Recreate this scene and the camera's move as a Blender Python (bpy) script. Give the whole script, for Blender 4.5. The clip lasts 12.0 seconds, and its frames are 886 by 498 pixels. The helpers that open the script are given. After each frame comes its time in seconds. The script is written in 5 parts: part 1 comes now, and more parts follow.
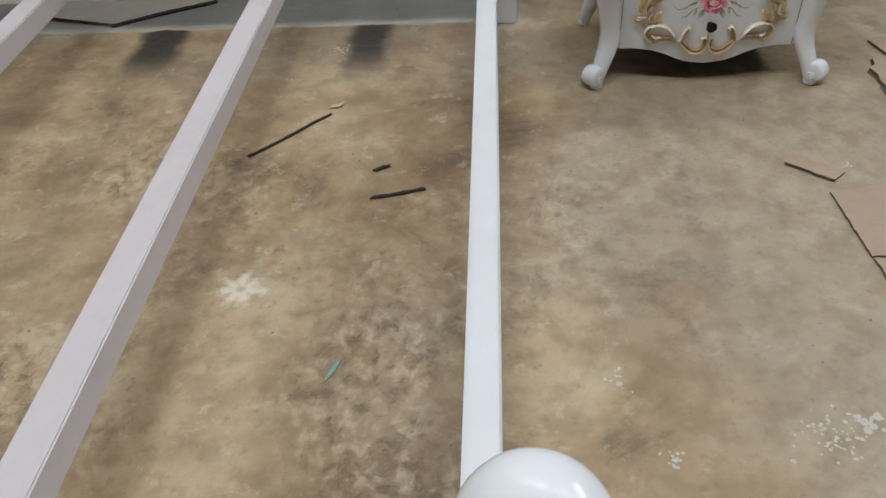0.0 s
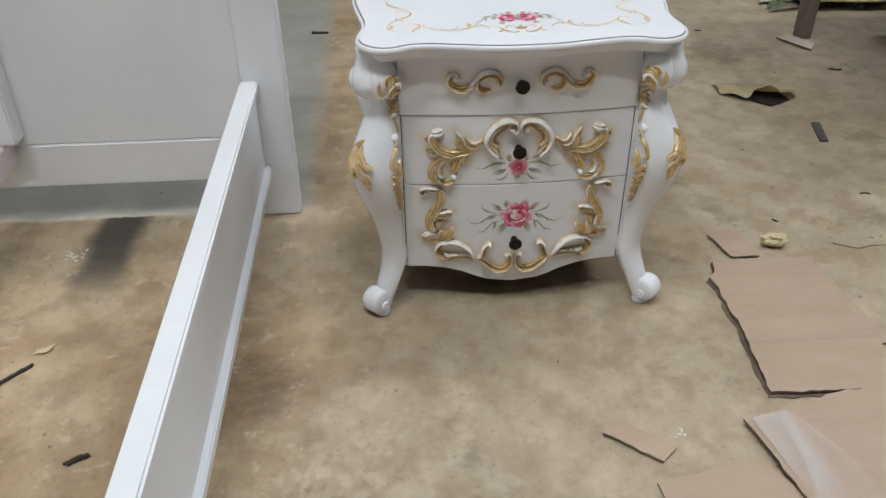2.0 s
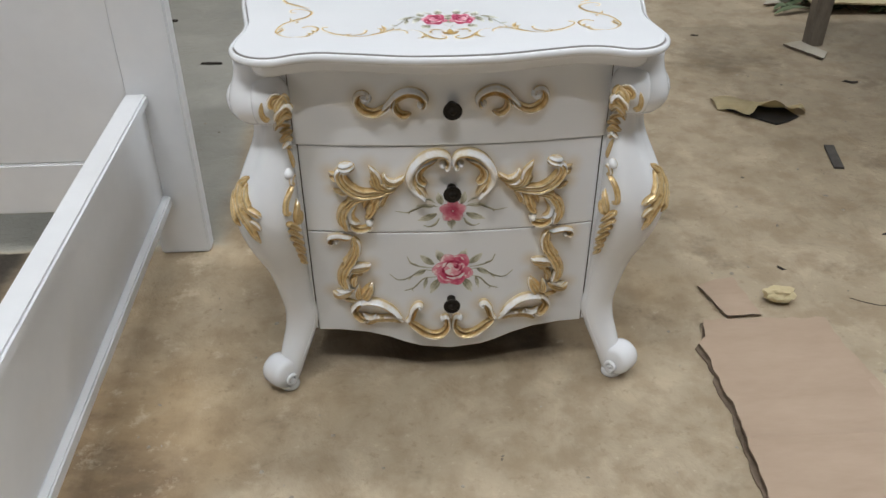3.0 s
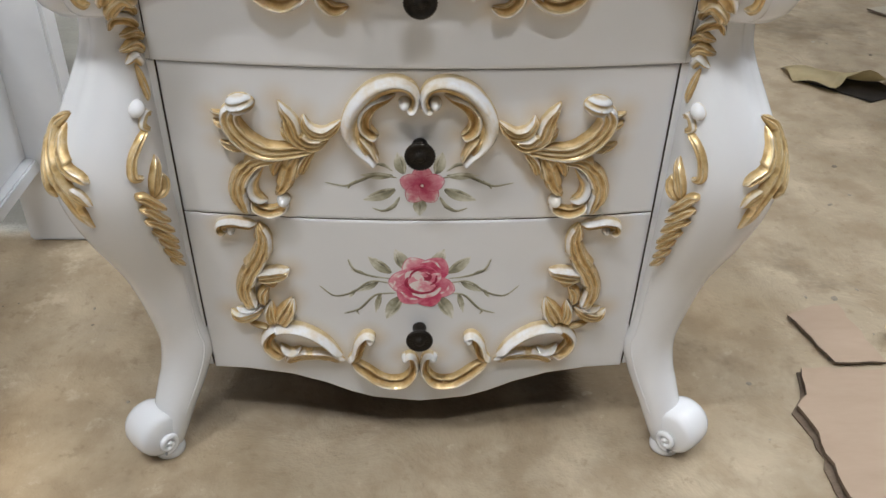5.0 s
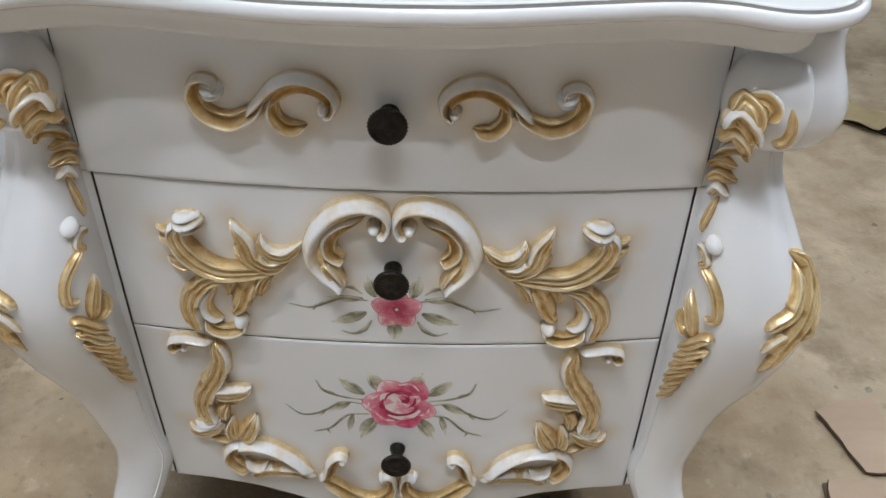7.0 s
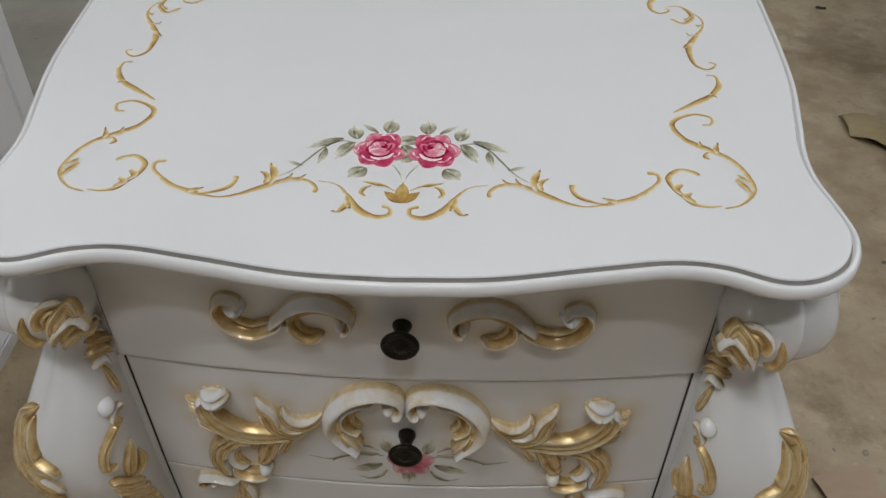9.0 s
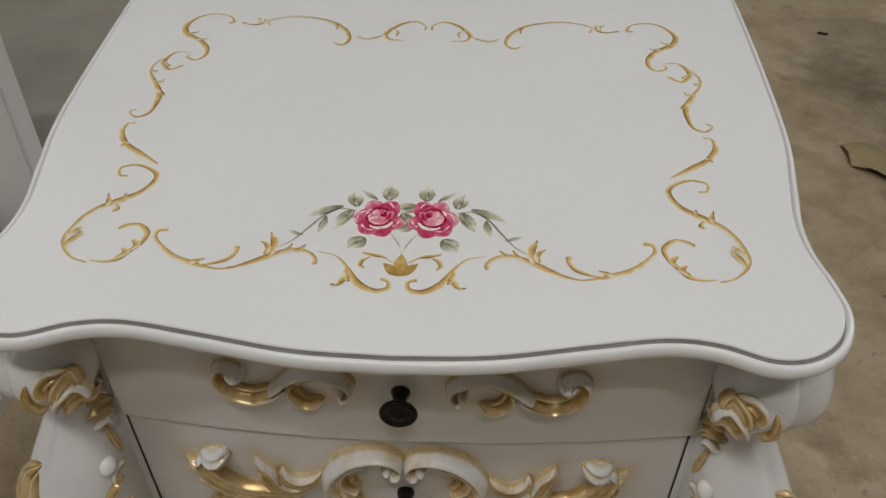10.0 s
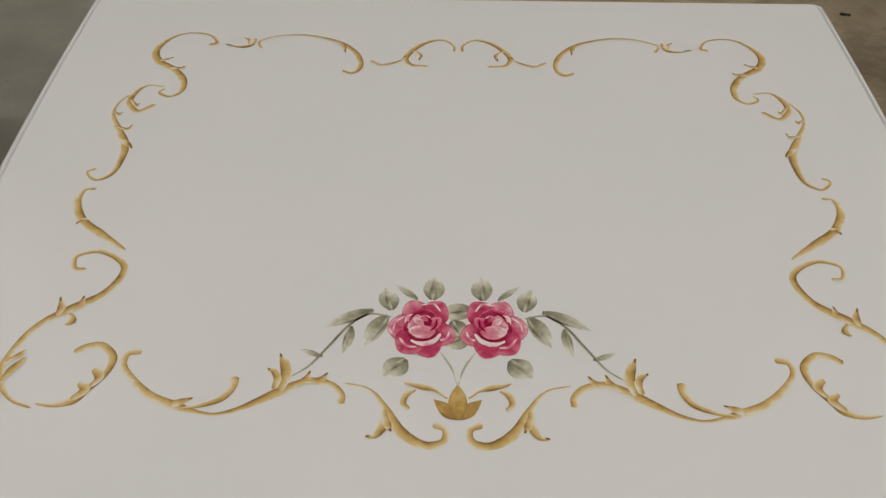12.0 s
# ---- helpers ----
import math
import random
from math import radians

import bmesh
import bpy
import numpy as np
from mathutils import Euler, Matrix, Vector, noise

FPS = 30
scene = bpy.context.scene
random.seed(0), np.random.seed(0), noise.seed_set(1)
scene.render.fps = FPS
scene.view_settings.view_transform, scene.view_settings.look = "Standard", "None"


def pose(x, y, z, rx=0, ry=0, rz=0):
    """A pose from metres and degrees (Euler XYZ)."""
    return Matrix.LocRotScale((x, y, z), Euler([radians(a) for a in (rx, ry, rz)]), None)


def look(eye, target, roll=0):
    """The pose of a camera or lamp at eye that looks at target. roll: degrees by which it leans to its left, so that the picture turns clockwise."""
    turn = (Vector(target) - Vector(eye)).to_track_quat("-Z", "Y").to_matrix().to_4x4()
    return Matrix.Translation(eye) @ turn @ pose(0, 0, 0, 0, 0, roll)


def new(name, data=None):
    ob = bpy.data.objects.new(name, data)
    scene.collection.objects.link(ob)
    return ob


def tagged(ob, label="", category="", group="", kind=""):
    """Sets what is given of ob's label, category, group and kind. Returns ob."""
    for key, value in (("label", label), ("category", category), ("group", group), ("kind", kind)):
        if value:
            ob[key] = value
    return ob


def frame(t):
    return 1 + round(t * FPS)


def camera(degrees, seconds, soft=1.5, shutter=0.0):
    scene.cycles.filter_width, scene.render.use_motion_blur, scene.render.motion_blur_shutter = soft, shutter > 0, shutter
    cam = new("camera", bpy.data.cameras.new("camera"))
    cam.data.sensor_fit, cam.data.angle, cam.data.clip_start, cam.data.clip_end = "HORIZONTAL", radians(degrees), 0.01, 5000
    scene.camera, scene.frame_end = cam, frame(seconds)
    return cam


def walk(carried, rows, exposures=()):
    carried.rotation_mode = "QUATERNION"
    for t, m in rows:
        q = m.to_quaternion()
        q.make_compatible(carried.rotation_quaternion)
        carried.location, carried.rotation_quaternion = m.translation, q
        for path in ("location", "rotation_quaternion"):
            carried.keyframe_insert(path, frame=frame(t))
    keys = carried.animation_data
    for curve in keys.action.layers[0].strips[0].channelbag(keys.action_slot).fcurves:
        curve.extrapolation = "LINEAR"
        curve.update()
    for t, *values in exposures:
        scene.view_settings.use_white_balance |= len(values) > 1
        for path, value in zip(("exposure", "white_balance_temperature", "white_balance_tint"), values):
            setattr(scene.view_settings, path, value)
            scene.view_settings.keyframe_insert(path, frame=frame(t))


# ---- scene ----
cam = camera(54.4, 12.0)
PATH = [
    (0, (-0.532, -2.054, 1.111), (-0.662, -0.501, -0.143), -3.6),
    (0.5, (-0.451, -1.914, 1.12), (-0.468, -0.333, -0.105), -2.5),
    (1, (-0.382, -1.762, 1.139), (-0.358, -0.144, -0.035), -1.5),
    (1.5, (-0.315, -1.606, 1.161), (-0.248, 0.03, 0.013), -0.5),
    (2, (-0.221, -1.438, 1.136), (-0.133, 0.209, 0.005), -0.9),
    (2.5, (-0.128, -1.258, 1.086), (-0.037, 0.39, -0.044), -0.6),
    (3, (-0.067, -1.092, 1.012), (0.015, 0.555, -0.119), -0.4),
    (3.2, (-0.054, -1.024, 0.974), (0.024, 0.622, -0.16), -0.5),
    (4.8, (-0.012, -0.689, 0.736), (0.047, 0.955, -0.401), 0.9),
    (5, (-0.002, -0.67, 0.723), (0.057, 0.977, -0.411), 1.2),
    (5.5, (0.017, -0.628, 0.711), (0.07, 1.023, -0.417), 1.5),
    (6, (0.038, -0.581, 0.718), (0.082, 1.069, -0.411), 1.8),
    (6.5, (0.042, -0.552, 0.747), (0.056, 1.087, -0.4), 1.6),
    (7, (0.041, -0.525, 0.77), (0.029, 1.094, -0.404), 1.3),
    (7.2, (0.042, -0.512, 0.783), (0.018, 1.095, -0.406), 1.2),
    (8.8, (0.043, -0.435, 0.926), (-0.011, 1.071, -0.389), 0.4),
    (9, (0.043, -0.426, 0.95), (-0.01, 1.065, -0.383), 0.3),
    (9.5, (0.048, -0.415, 0.975), (-0.013, 1.082, -0.35), 0.1),
    (10, (0.046, -0.402, 0.987), (-0.017, 1.097, -0.335), 0.2),
    (10.5, (0.033, -0.384, 0.994), (-0.025, 1.097, -0.349), 0.9),
    (11, (0.019, -0.353, 0.994), (-0.048, 1.117, -0.361), 0.8),
    (11.5, (0.002, -0.287, 0.972), (-0.048, 1.177, -0.39), 0.6),
    (12, (-0.006, -0.238, 0.948), (-0.017, 1.213, -0.427), 0.5),
]
EXPOSURES = [(0, -1.15, 6450, 10), (0.5, -1.0, 6450, 10), (1, -0.86, 6400, 10), (2, -0.88, 6450, 10), (3.2, -0.87, 6600, 10), (5, -0.6, 6550, 11), (6, -0.66, 6550, 11), (7.2, -0.72, 6350, 11), (7.8, -1.03, 6550, 11), (8.8, -1.47, 6800, 11), (10, -1.66, 7350, 11), (12, -1.77, 7750, 12)]
walk(cam, [(t, look(eye, target, roll)) for t, eye, target, roll in PATH], EXPOSURES)

# ---- light ----
world = bpy.data.worlds.new("sky")
world.use_nodes = True
scene.world = world
_sky = world.node_tree.nodes.new("ShaderNodeTexSky")
_sky.sky_type, _sky.sun_disc, _sky.sun_elevation, _sky.sun_rotation = "NISHITA", False, radians(40), radians(250)
_bg = world.node_tree.nodes["Background"]
_bg.inputs["Strength"].default_value = 0.06
world.node_tree.links.new(_sky.outputs["Color"], _bg.inputs["Color"])


def area_lamp(name, eye, target, wide, high, watts, colour):
    data = bpy.data.lights.new(name, "AREA")
    data.shape, data.size, data.size_y, data.energy, data.color = "RECTANGLE", wide, high, watts, colour
    ob = new(name, data)
    ob.matrix_world = look(eye, target)
    return ob


# sources unseen: side daylight inferred from shading; low and overhead fills are added
area_lamp("west_daylight", (-4.95, -1.2, 3.1), (-0.2, 0.0, 0.3), 2.0, 1.1, 85, (1.0, 0.965, 0.92))
area_lamp("east_daylight", (6.4, 3.4, 3.9), (0.2, 0.0, 0.3), 3.0, 1.3, 280, (0.84, 0.92, 1.0))
area_lamp("low_front_fill", (-3.4, -6.95, 1.4), (-0.5, 0.0, 0.4), 2.8, 2.2, 25, (1.0, 0.96, 0.90))
ROOF_Z = 5.2
TUBES = [(-1.2, -1.6, 165), (0.35, 1.15, 60), (-1.3, 1.8, 40), (2.6, -0.9, 90), (3.1, 1.3, 110), (0.3, -2.4, 140)]
for tx, ty, watts in TUBES:
    area_lamp("overhead_fill", (tx, ty, ROOF_Z - 0.12), (tx, ty, 0), 1.2, 0.10, watts, (0.93, 0.965, 1.0))

# ---- materials ----


def ramp(nt, fac, stops):
    n = nt.nodes.new("ShaderNodeValToRGB")
    el = n.color_ramp.elements
    while len(el) < len(stops):
        el.new(0.5)
    for e, (p, c) in zip(el, stops):
        e.position, e.color = p, (*c, 1)
    nt.links.new(fac, n.inputs["Fac"])
    return n.outputs["Color"]


def noise_tex(nt, scale, detail=4.0, rough=0.55, stretch=None, distortion=0.0):
    tc = nt.nodes.new("ShaderNodeTexCoord")
    n = nt.nodes.new("ShaderNodeTexNoise")
    n.inputs["Scale"].default_value, n.inputs["Detail"].default_value = scale, detail
    n.inputs["Roughness"].default_value, n.inputs["Distortion"].default_value = rough, distortion
    out = tc.outputs["Object"]
    if stretch:
        mp = nt.nodes.new("ShaderNodeMapping")
        mp.inputs["Scale"].default_value = stretch
        nt.links.new(out, mp.inputs["Vector"])
        out = mp.outputs["Vector"]
    nt.links.new(out, n.inputs["Vector"])
    return n.outputs["Fac"]


def math_node(nt, op, a, b=None, clamp=False):
    n = nt.nodes.new("ShaderNodeMath")
    n.operation, n.use_clamp = op, clamp
    for k, v in enumerate((a, b)):
        if v is None:
            continue
        if isinstance(v, (int, float)):
            n.inputs[k].default_value = v
        else:
            nt.links.new(v, n.inputs[k])
    return n.outputs[0]


def mix_colour(nt, fac, a, b, mode="MIX"):
    n = nt.nodes.new("ShaderNodeMix")
    n.data_type, n.blend_type = "RGBA", mode
    for k, v in ((0, fac), (6, a), (7, b)):
        if isinstance(v, (int, float)):
            n.inputs[k].default_value = v
        elif isinstance(v, tuple):
            n.inputs[k].default_value = (*v, 1)
        else:
            nt.links.new(v, n.inputs[k])
    return n.outputs[2]


def remap(nt, v, a, b, c=0.0, d=1.0):
    n = nt.nodes.new("ShaderNodeMapRange")
    n.interpolation_type = "SMOOTHSTEP"
    nt.links.new(v, n.inputs["Value"])
    for k, x in zip(("From Min", "From Max", "To Min", "To Max"), (a, b, c, d)):
        n.inputs[k].default_value = x
    return n.outputs["Result"]


def attribute(nt, name):
    n = nt.nodes.new("ShaderNodeAttribute")
    n.attribute_name = name
    return n.outputs["Fac"]


def bump(nt, height, strength, distance, bsdf):
    n = nt.nodes.new("ShaderNodeBump")
    n.inputs["Strength"].default_value, n.inputs["Distance"].default_value = strength, distance
    nt.links.new(height, n.inputs["Height"])
    nt.links.new(n.outputs["Normal"], bsdf.inputs["Normal"])


def base_material(name, rough=0.5, metal=0.0):
    m = bpy.data.materials.new(name)
    m.use_nodes = True
    b = m.node_tree.nodes["Principled BSDF"]
    b.inputs["Roughness"].default_value, b.inputs["Metallic"].default_value = rough, metal
    return m, m.node_tree, b


def grained(name, dark, light, scale, rough=0.6, metal=0.0, relief=0.2, stretch=None, depth=0.001):
    m, nt, b = base_material(name, rough, metal)
    big, fine = noise_tex(nt, scale, 5, 0.6, stretch), noise_tex(nt, scale * 9, 3, 0.6, stretch)
    mixed = math_node(nt, "ADD", math_node(nt, "MULTIPLY", big, 0.7), math_node(nt, "MULTIPLY", fine, 0.3))
    nt.links.new(ramp(nt, mixed, [(0.3, dark), (0.7, light)]), b.inputs["Base Color"])
    bump(nt, fine, relief, depth, b)
    return m


def lacquer_material():
    # white lacquer; gilding where the carver's gold was laid, and a thin tan glaze sprayed about it
    m, nt, b = base_material("white_lacquer", 0.2)
    gilt, glaze = attribute(nt, "gilt"), attribute(nt, "glaze")
    mottle, fine = noise_tex(nt, 5, 3), noise_tex(nt, 140, 3, 0.6)
    white = ramp(nt, mottle, [(0.3, (0.765, 0.785, 0.815)), (0.7, (0.80, 0.815, 0.84))])
    white = mix_colour(nt, math_node(nt, "MULTIPLY", glaze, 0.5), white, (0.66, 0.475, 0.22))
    worn, patch = noise_tex(nt, 260, 3, 0.7), noise_tex(nt, 36, 4, 0.6)
    uneven = math_node(nt, "ADD", math_node(nt, "MULTIPLY", math_node(nt, "SUBTRACT", worn, 0.5), 0.25), math_node(nt, "MULTIPLY", math_node(nt, "SUBTRACT", patch, 0.5), 0.95))
    laid = math_node(nt, "ADD", gilt, uneven)
    leaf = math_node(nt, "MULTIPLY", remap(nt, laid, 0.05, 1.12), remap(nt, gilt, 0.02, 0.12))
    # thin gold over white is pale and creamy, full gold ochre
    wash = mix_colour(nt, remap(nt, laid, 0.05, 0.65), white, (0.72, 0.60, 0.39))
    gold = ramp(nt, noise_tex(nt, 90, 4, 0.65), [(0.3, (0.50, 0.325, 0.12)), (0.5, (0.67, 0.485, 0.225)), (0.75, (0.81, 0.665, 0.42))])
    # brown glaze, with crevice shade put into the same colour
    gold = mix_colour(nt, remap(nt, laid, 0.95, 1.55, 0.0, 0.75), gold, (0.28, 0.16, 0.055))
    tinted = mix_colour(nt, remap(nt, gilt, 0.02, 0.12), white, wash)
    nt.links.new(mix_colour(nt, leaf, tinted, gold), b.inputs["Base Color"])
    nt.links.new(math_node(nt, "MULTIPLY", leaf, 0.42), b.inputs["Metallic"])
    nt.links.new(math_node(nt, "ADD", 0.155, math_node(nt, "MULTIPLY", leaf, 0.17)), b.inputs["Roughness"])
    bump(nt, math_node(nt, "ADD", math_node(nt, "MULTIPLY", fine, 0.25), mottle), 0.10, 0.0012, b)
    return m


def brush_material(name, dark, mid, light, thin, rough=0.3):
    # hand-laid paint: the brush leaves it darker where it was loaded
    m, nt, b = base_material(name, rough)
    streaks = math_node(nt, "ADD", math_node(nt, "MULTIPLY", math_node(nt, "SUBTRACT", noise_tex(nt, 420, 3, 0.7), 0.5), 0.40), math_node(nt, "MULTIPLY", math_node(nt, "SUBTRACT", noise_tex(nt, 130, 2, 0.5), 0.5), 0.75))
    tone = math_node(nt, "ADD", attribute(nt, "tone"), streaks)
    nt.links.new(ramp(nt, tone, [(0.0, dark), (0.40, mid), (0.80, light), (1.0, thin)]), b.inputs["Base Color"])
    return m


def floor_material():
    m, nt, b = base_material("concrete_floor", 0.6)
    broad, patch, mid = noise_tex(nt, 0.9, 4, 0.6), noise_tex(nt, 2.6, 6, 0.62, None, 0.6), noise_tex(nt, 9, 6, 0.65, None, 0.4)
    fine, grit = noise_tex(nt, 42, 5, 0.7), noise_tex(nt, 210, 3, 0.7)
    col = ramp(nt, patch, [(0.32, (0.20, 0.132, 0.072)), (0.46, (0.355, 0.265, 0.160)), (0.58, (0.43, 0.335, 0.215)), (0.72, (0.55, 0.46, 0.32))])
    grey = ramp(nt, mid, [(0.3, (0.335, 0.280, 0.202)), (0.7, (0.42, 0.358, 0.270))])
    tc = nt.nodes.new("ShaderNodeTexCoord")
    sp = nt.nodes.new("ShaderNodeSeparateXYZ")
    nt.links.new(tc.outputs["Object"], sp.inputs[0])
    swept = math_node(nt, "ADD", broad, math_node(nt, "ADD", math_node(nt, "MULTIPLY", remap(nt, sp.outputs[0], -0.8, 0.1), 0.15), math_node(nt, "MULTIPLY", remap(nt, sp.outputs[0], 0.2, 0.7), 0.12)))
    col = mix_colour(nt, remap(nt, swept, 0.48, 0.66), col, grey)
    col = mix_colour(nt, remap(nt, mid, 0.50, 0.70, 0.0, 0.30), col, (0.54, 0.465, 0.345))
    col = mix_colour(nt, remap(nt, math_node(nt, "MULTIPLY", patch, noise_tex(nt, 5, 5, 0.7)), 0.13, 0.20, 0.46, 0.0), col, (0.085, 0.062, 0.04))
    col = mix_colour(nt, remap(nt, fine, 0.60, 0.70, 0.0, 0.30), col, (0.62, 0.55, 0.43))
    col = mix_colour(nt, remap(nt, fine, 0.32, 0.44, 0.35, 0.0), col, (0.17, 0.12, 0.07))
    # soft blotches a hand wide, and pale dust
    col = mix_colour(nt, remap(nt, noise_tex(nt, 13, 5, 0.6), 0.42, 0.66, 0.0, 0.42), col, (0.21, 0.15, 0.088))
    col = mix_colour(nt, math_node(nt, "MULTIPLY", remap(nt, noise_tex(nt, 17, 6, 0.7), 0.56, 0.68, 0.0, 0.50), remap(nt, sp.outputs[0], -0.55, -0.1, 1.0, 0.30)), col, (0.60, 0.53, 0.42))
    # worn pits and lumps where the screed has broken up
    lumps = noise_tex(nt, 30, 4, 0.6, (1, 0.8, 1), 0.35)
    worn = math_node(nt, "MULTIPLY", remap(nt, sp.outputs[1], 0.1, -0.5, 0.1, 1.0), remap(nt, noise_tex(nt, 1.7, 3, 0.5), 0.40, 0.62))
    worn = math_node(nt, "MULTIPLY", worn, remap(nt, sp.outputs[0], -0.15, -0.55, 0.22, 1.0))
    pits = math_node(nt, "MULTIPLY", remap(nt, lumps, 0.50, 0.70), worn)
    col = mix_colour(nt, math_node(nt, "MULTIPLY", pits, 0.8), col, (0.15, 0.115, 0.07))
    col = mix_colour(nt, math_node(nt, "MULTIPLY", remap(nt, lumps, 0.50, 0.34), math_node(nt, "MULTIPLY", worn, 0.6)), col, (0.60, 0.53, 0.40))
    # trodden dents, soft-edged, between the bed's beams
    dent = noise_tex(nt, 19, 3, 0.5, (1, 1.5, 1), 0.8)
    trodden = math_node(nt, "MULTIPLY", math_node(nt, "MULTIPLY", remap(nt, sp.outputs[0], -0.50, -0.62), remap(nt, sp.outputs[0], -1.05, -0.80)), math_node(nt, "MULTIPLY", remap(nt, sp.outputs[1], -0.35, -0.7), remap(nt, noise_tex(nt, 2.3, 3, 0.5), 0.42, 0.56)))
    hollow = math_node(nt, "MULTIPLY", remap(nt, dent, 0.47, 0.68), trodden)
    col = mix_colour(nt, math_node(nt, "MULTIPLY", hollow, 0.40), col, (0.17, 0.125, 0.075))
    # a burst of white paint with ragged fingers
    off_x, off_y = math_node(nt, "ADD", sp.outputs[0], 1.043), math_node(nt, "ADD", sp.outputs[1], 0.798)
    away = math_node(nt, "SQRT", math_node(nt, "ADD", math_node(nt, "MULTIPLY", off_x, off_x), math_node(nt, "MULTIPLY", off_y, off_y)))
    finger = math_node(nt, "SINE", math_node(nt, "MULTIPLY", math_node(nt, "ARCTAN2", off_y, off_x), 7.0))
    reach = math_node(nt, "ADD", away, math_node(nt, "ADD", math_node(nt, "MULTIPLY", finger, 0.009), math_node(nt, "MULTIPLY", math_node(nt, "SUBTRACT", noise_tex(nt, 38, 5, 0.7), 0.5), 0.11)))
    burst = math_node(nt, "MULTIPLY", remap(nt, reach, 0.016, 0.058, 0.75, 0.0), remap(nt, away, 0.002, 0.016, 0.35, 1.0))
    col = mix_colour(nt, burst, col, (0.74, 0.71, 0.65))
    col = mix_colour(nt, 1.0, col, (1.085, 1.05, 1.005), "MULTIPLY")
    # greyer floor past the bed's head, and two dark strips at its rim
    wob = math_node(nt, "MULTIPLY", math_node(nt, "SUBTRACT", noise_tex(nt, 11, 4), 0.5), 0.05)
    x, y = math_node(nt, "ADD", sp.outputs[0], wob), math_node(nt, "ADD", sp.outputs[1], wob)
    past_head = math_node(nt, "MULTIPLY", remap(nt, y, 0.420, 0.432), remap(nt, x, -0.50, -0.42, 1.0, 0.0))
    grey_floor = ramp(nt, mid, [(0.3, (0.27, 0.275, 0.25)), (0.7, (0.36, 0.36, 0.33))])
    col = mix_colour(nt, math_node(nt, "MULTIPLY", past_head, 0.85), col, grey_floor)
    rim = math_node(nt, "MULTIPLY", math_node(nt, "MULTIPLY", remap(nt, y, 0.408, 0.422), remap(nt, y, 0.425, 0.440, 1.0, 0.0)), remap(nt, x, -0.50, -0.42, 1.0, 0.0))
    col = mix_colour(nt, math_node(nt, "MULTIPLY", rim, 0.55), col, (0.50, 0.46, 0.38))
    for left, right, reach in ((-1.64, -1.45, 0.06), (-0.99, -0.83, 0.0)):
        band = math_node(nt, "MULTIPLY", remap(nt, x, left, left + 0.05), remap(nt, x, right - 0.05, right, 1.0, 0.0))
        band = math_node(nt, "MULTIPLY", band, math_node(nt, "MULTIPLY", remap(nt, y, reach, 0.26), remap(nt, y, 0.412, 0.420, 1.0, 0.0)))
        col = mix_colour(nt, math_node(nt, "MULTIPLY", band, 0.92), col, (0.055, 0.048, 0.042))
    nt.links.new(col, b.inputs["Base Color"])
    nt.links.new(remap(nt, mid, 0.3, 0.7, 0.42, 0.72), b.inputs["Roughness"])
    h = math_node(nt, "ADD", math_node(nt, "MULTIPLY", mid, 0.8), math_node(nt, "ADD", math_node(nt, "MULTIPLY", fine, 0.06), math_node(nt, "MULTIPLY", grit, 0.01)))
    h = math_node(nt, "SUBTRACT", h, math_node(nt, "ADD", math_node(nt, "MULTIPLY", pits, 0.5), math_node(nt, "MULTIPLY", hollow, 0.45)))
    bump(nt, h, 1.0, 0.011, b)
    return m


LACQUER = lacquer_material()
FLOOR = floor_material()
BED_WHITE = grained("bed_white_paint", (0.70, 0.715, 0.74), (0.775, 0.79, 0.81), 3, 0.40, relief=0.08)
PRIMER = grained("pinkish_white_primer", (0.60, 0.55, 0.56), (0.69, 0.64, 0.65), 4, 0.55, relief=0.12)
BRONZE = grained("blackened_bronze", (0.008, 0.007, 0.006), (0.03, 0.024, 0.018), 300, 0.38, 0.6, 0.3, depth=0.0004)
CARD = grained("brown_cardboard", (0.385, 0.285, 0.208), (0.455, 0.345, 0.258), 3.5, 0.85, relief=0.15, stretch=(1, 4, 1))
CARD_EDGE_SHADE = grained("torn_edge_and_shade", (0.09, 0.065, 0.045), (0.24, 0.18, 0.13), 60, 0.9, relief=0.5)
CARD_PALE = grained("pale_card", (0.54, 0.45, 0.26), (0.72, 0.62, 0.40), 6, 0.85, relief=0.2)
CARD_GREY = grained("greyish_card", (0.45, 0.41, 0.33), (0.56, 0.51, 0.42), 6, 0.85, relief=0.2)
STICK = grained("dark_stripped_wood", (0.008, 0.006, 0.005), (0.048, 0.034, 0.024), 45, 0.75, relief=0.5, stretch=(1, 6, 6))
BENCH_WOOD = grained("weathered_grey_wood", (0.12, 0.10, 0.08), (0.24, 0.21, 0.17), 8, 0.75, relief=0.4, stretch=(5, 5, 1))
CHIP = grained("slate_chip", (0.05, 0.045, 0.042), (0.12, 0.11, 0.10), 40, 0.7)
CHALK = grained("dried_white_paint", (0.47, 0.44, 0.38), (0.66, 0.63, 0.57), 60, 0.7)
CRUMBS = grained("floor_crumbs", (0.10, 0.075, 0.05), (0.55, 0.50, 0.42), 9, 0.85)
LEAFGREEN = grained("dry_green_leaf", (0.06, 0.09, 0.045), (0.16, 0.20, 0.10), 20, 0.6)
TEAL = grained("teal_plastic_scrap", (0.16, 0.42, 0.38), (0.24, 0.52, 0.47), 30, 0.45)
CARD_SHEEN = grained("card_sheen_clear", (0.74, 0.72, 0.70), (0.88, 0.87, 0.86), 5, 0.12, relief=0.3, depth=0.003)
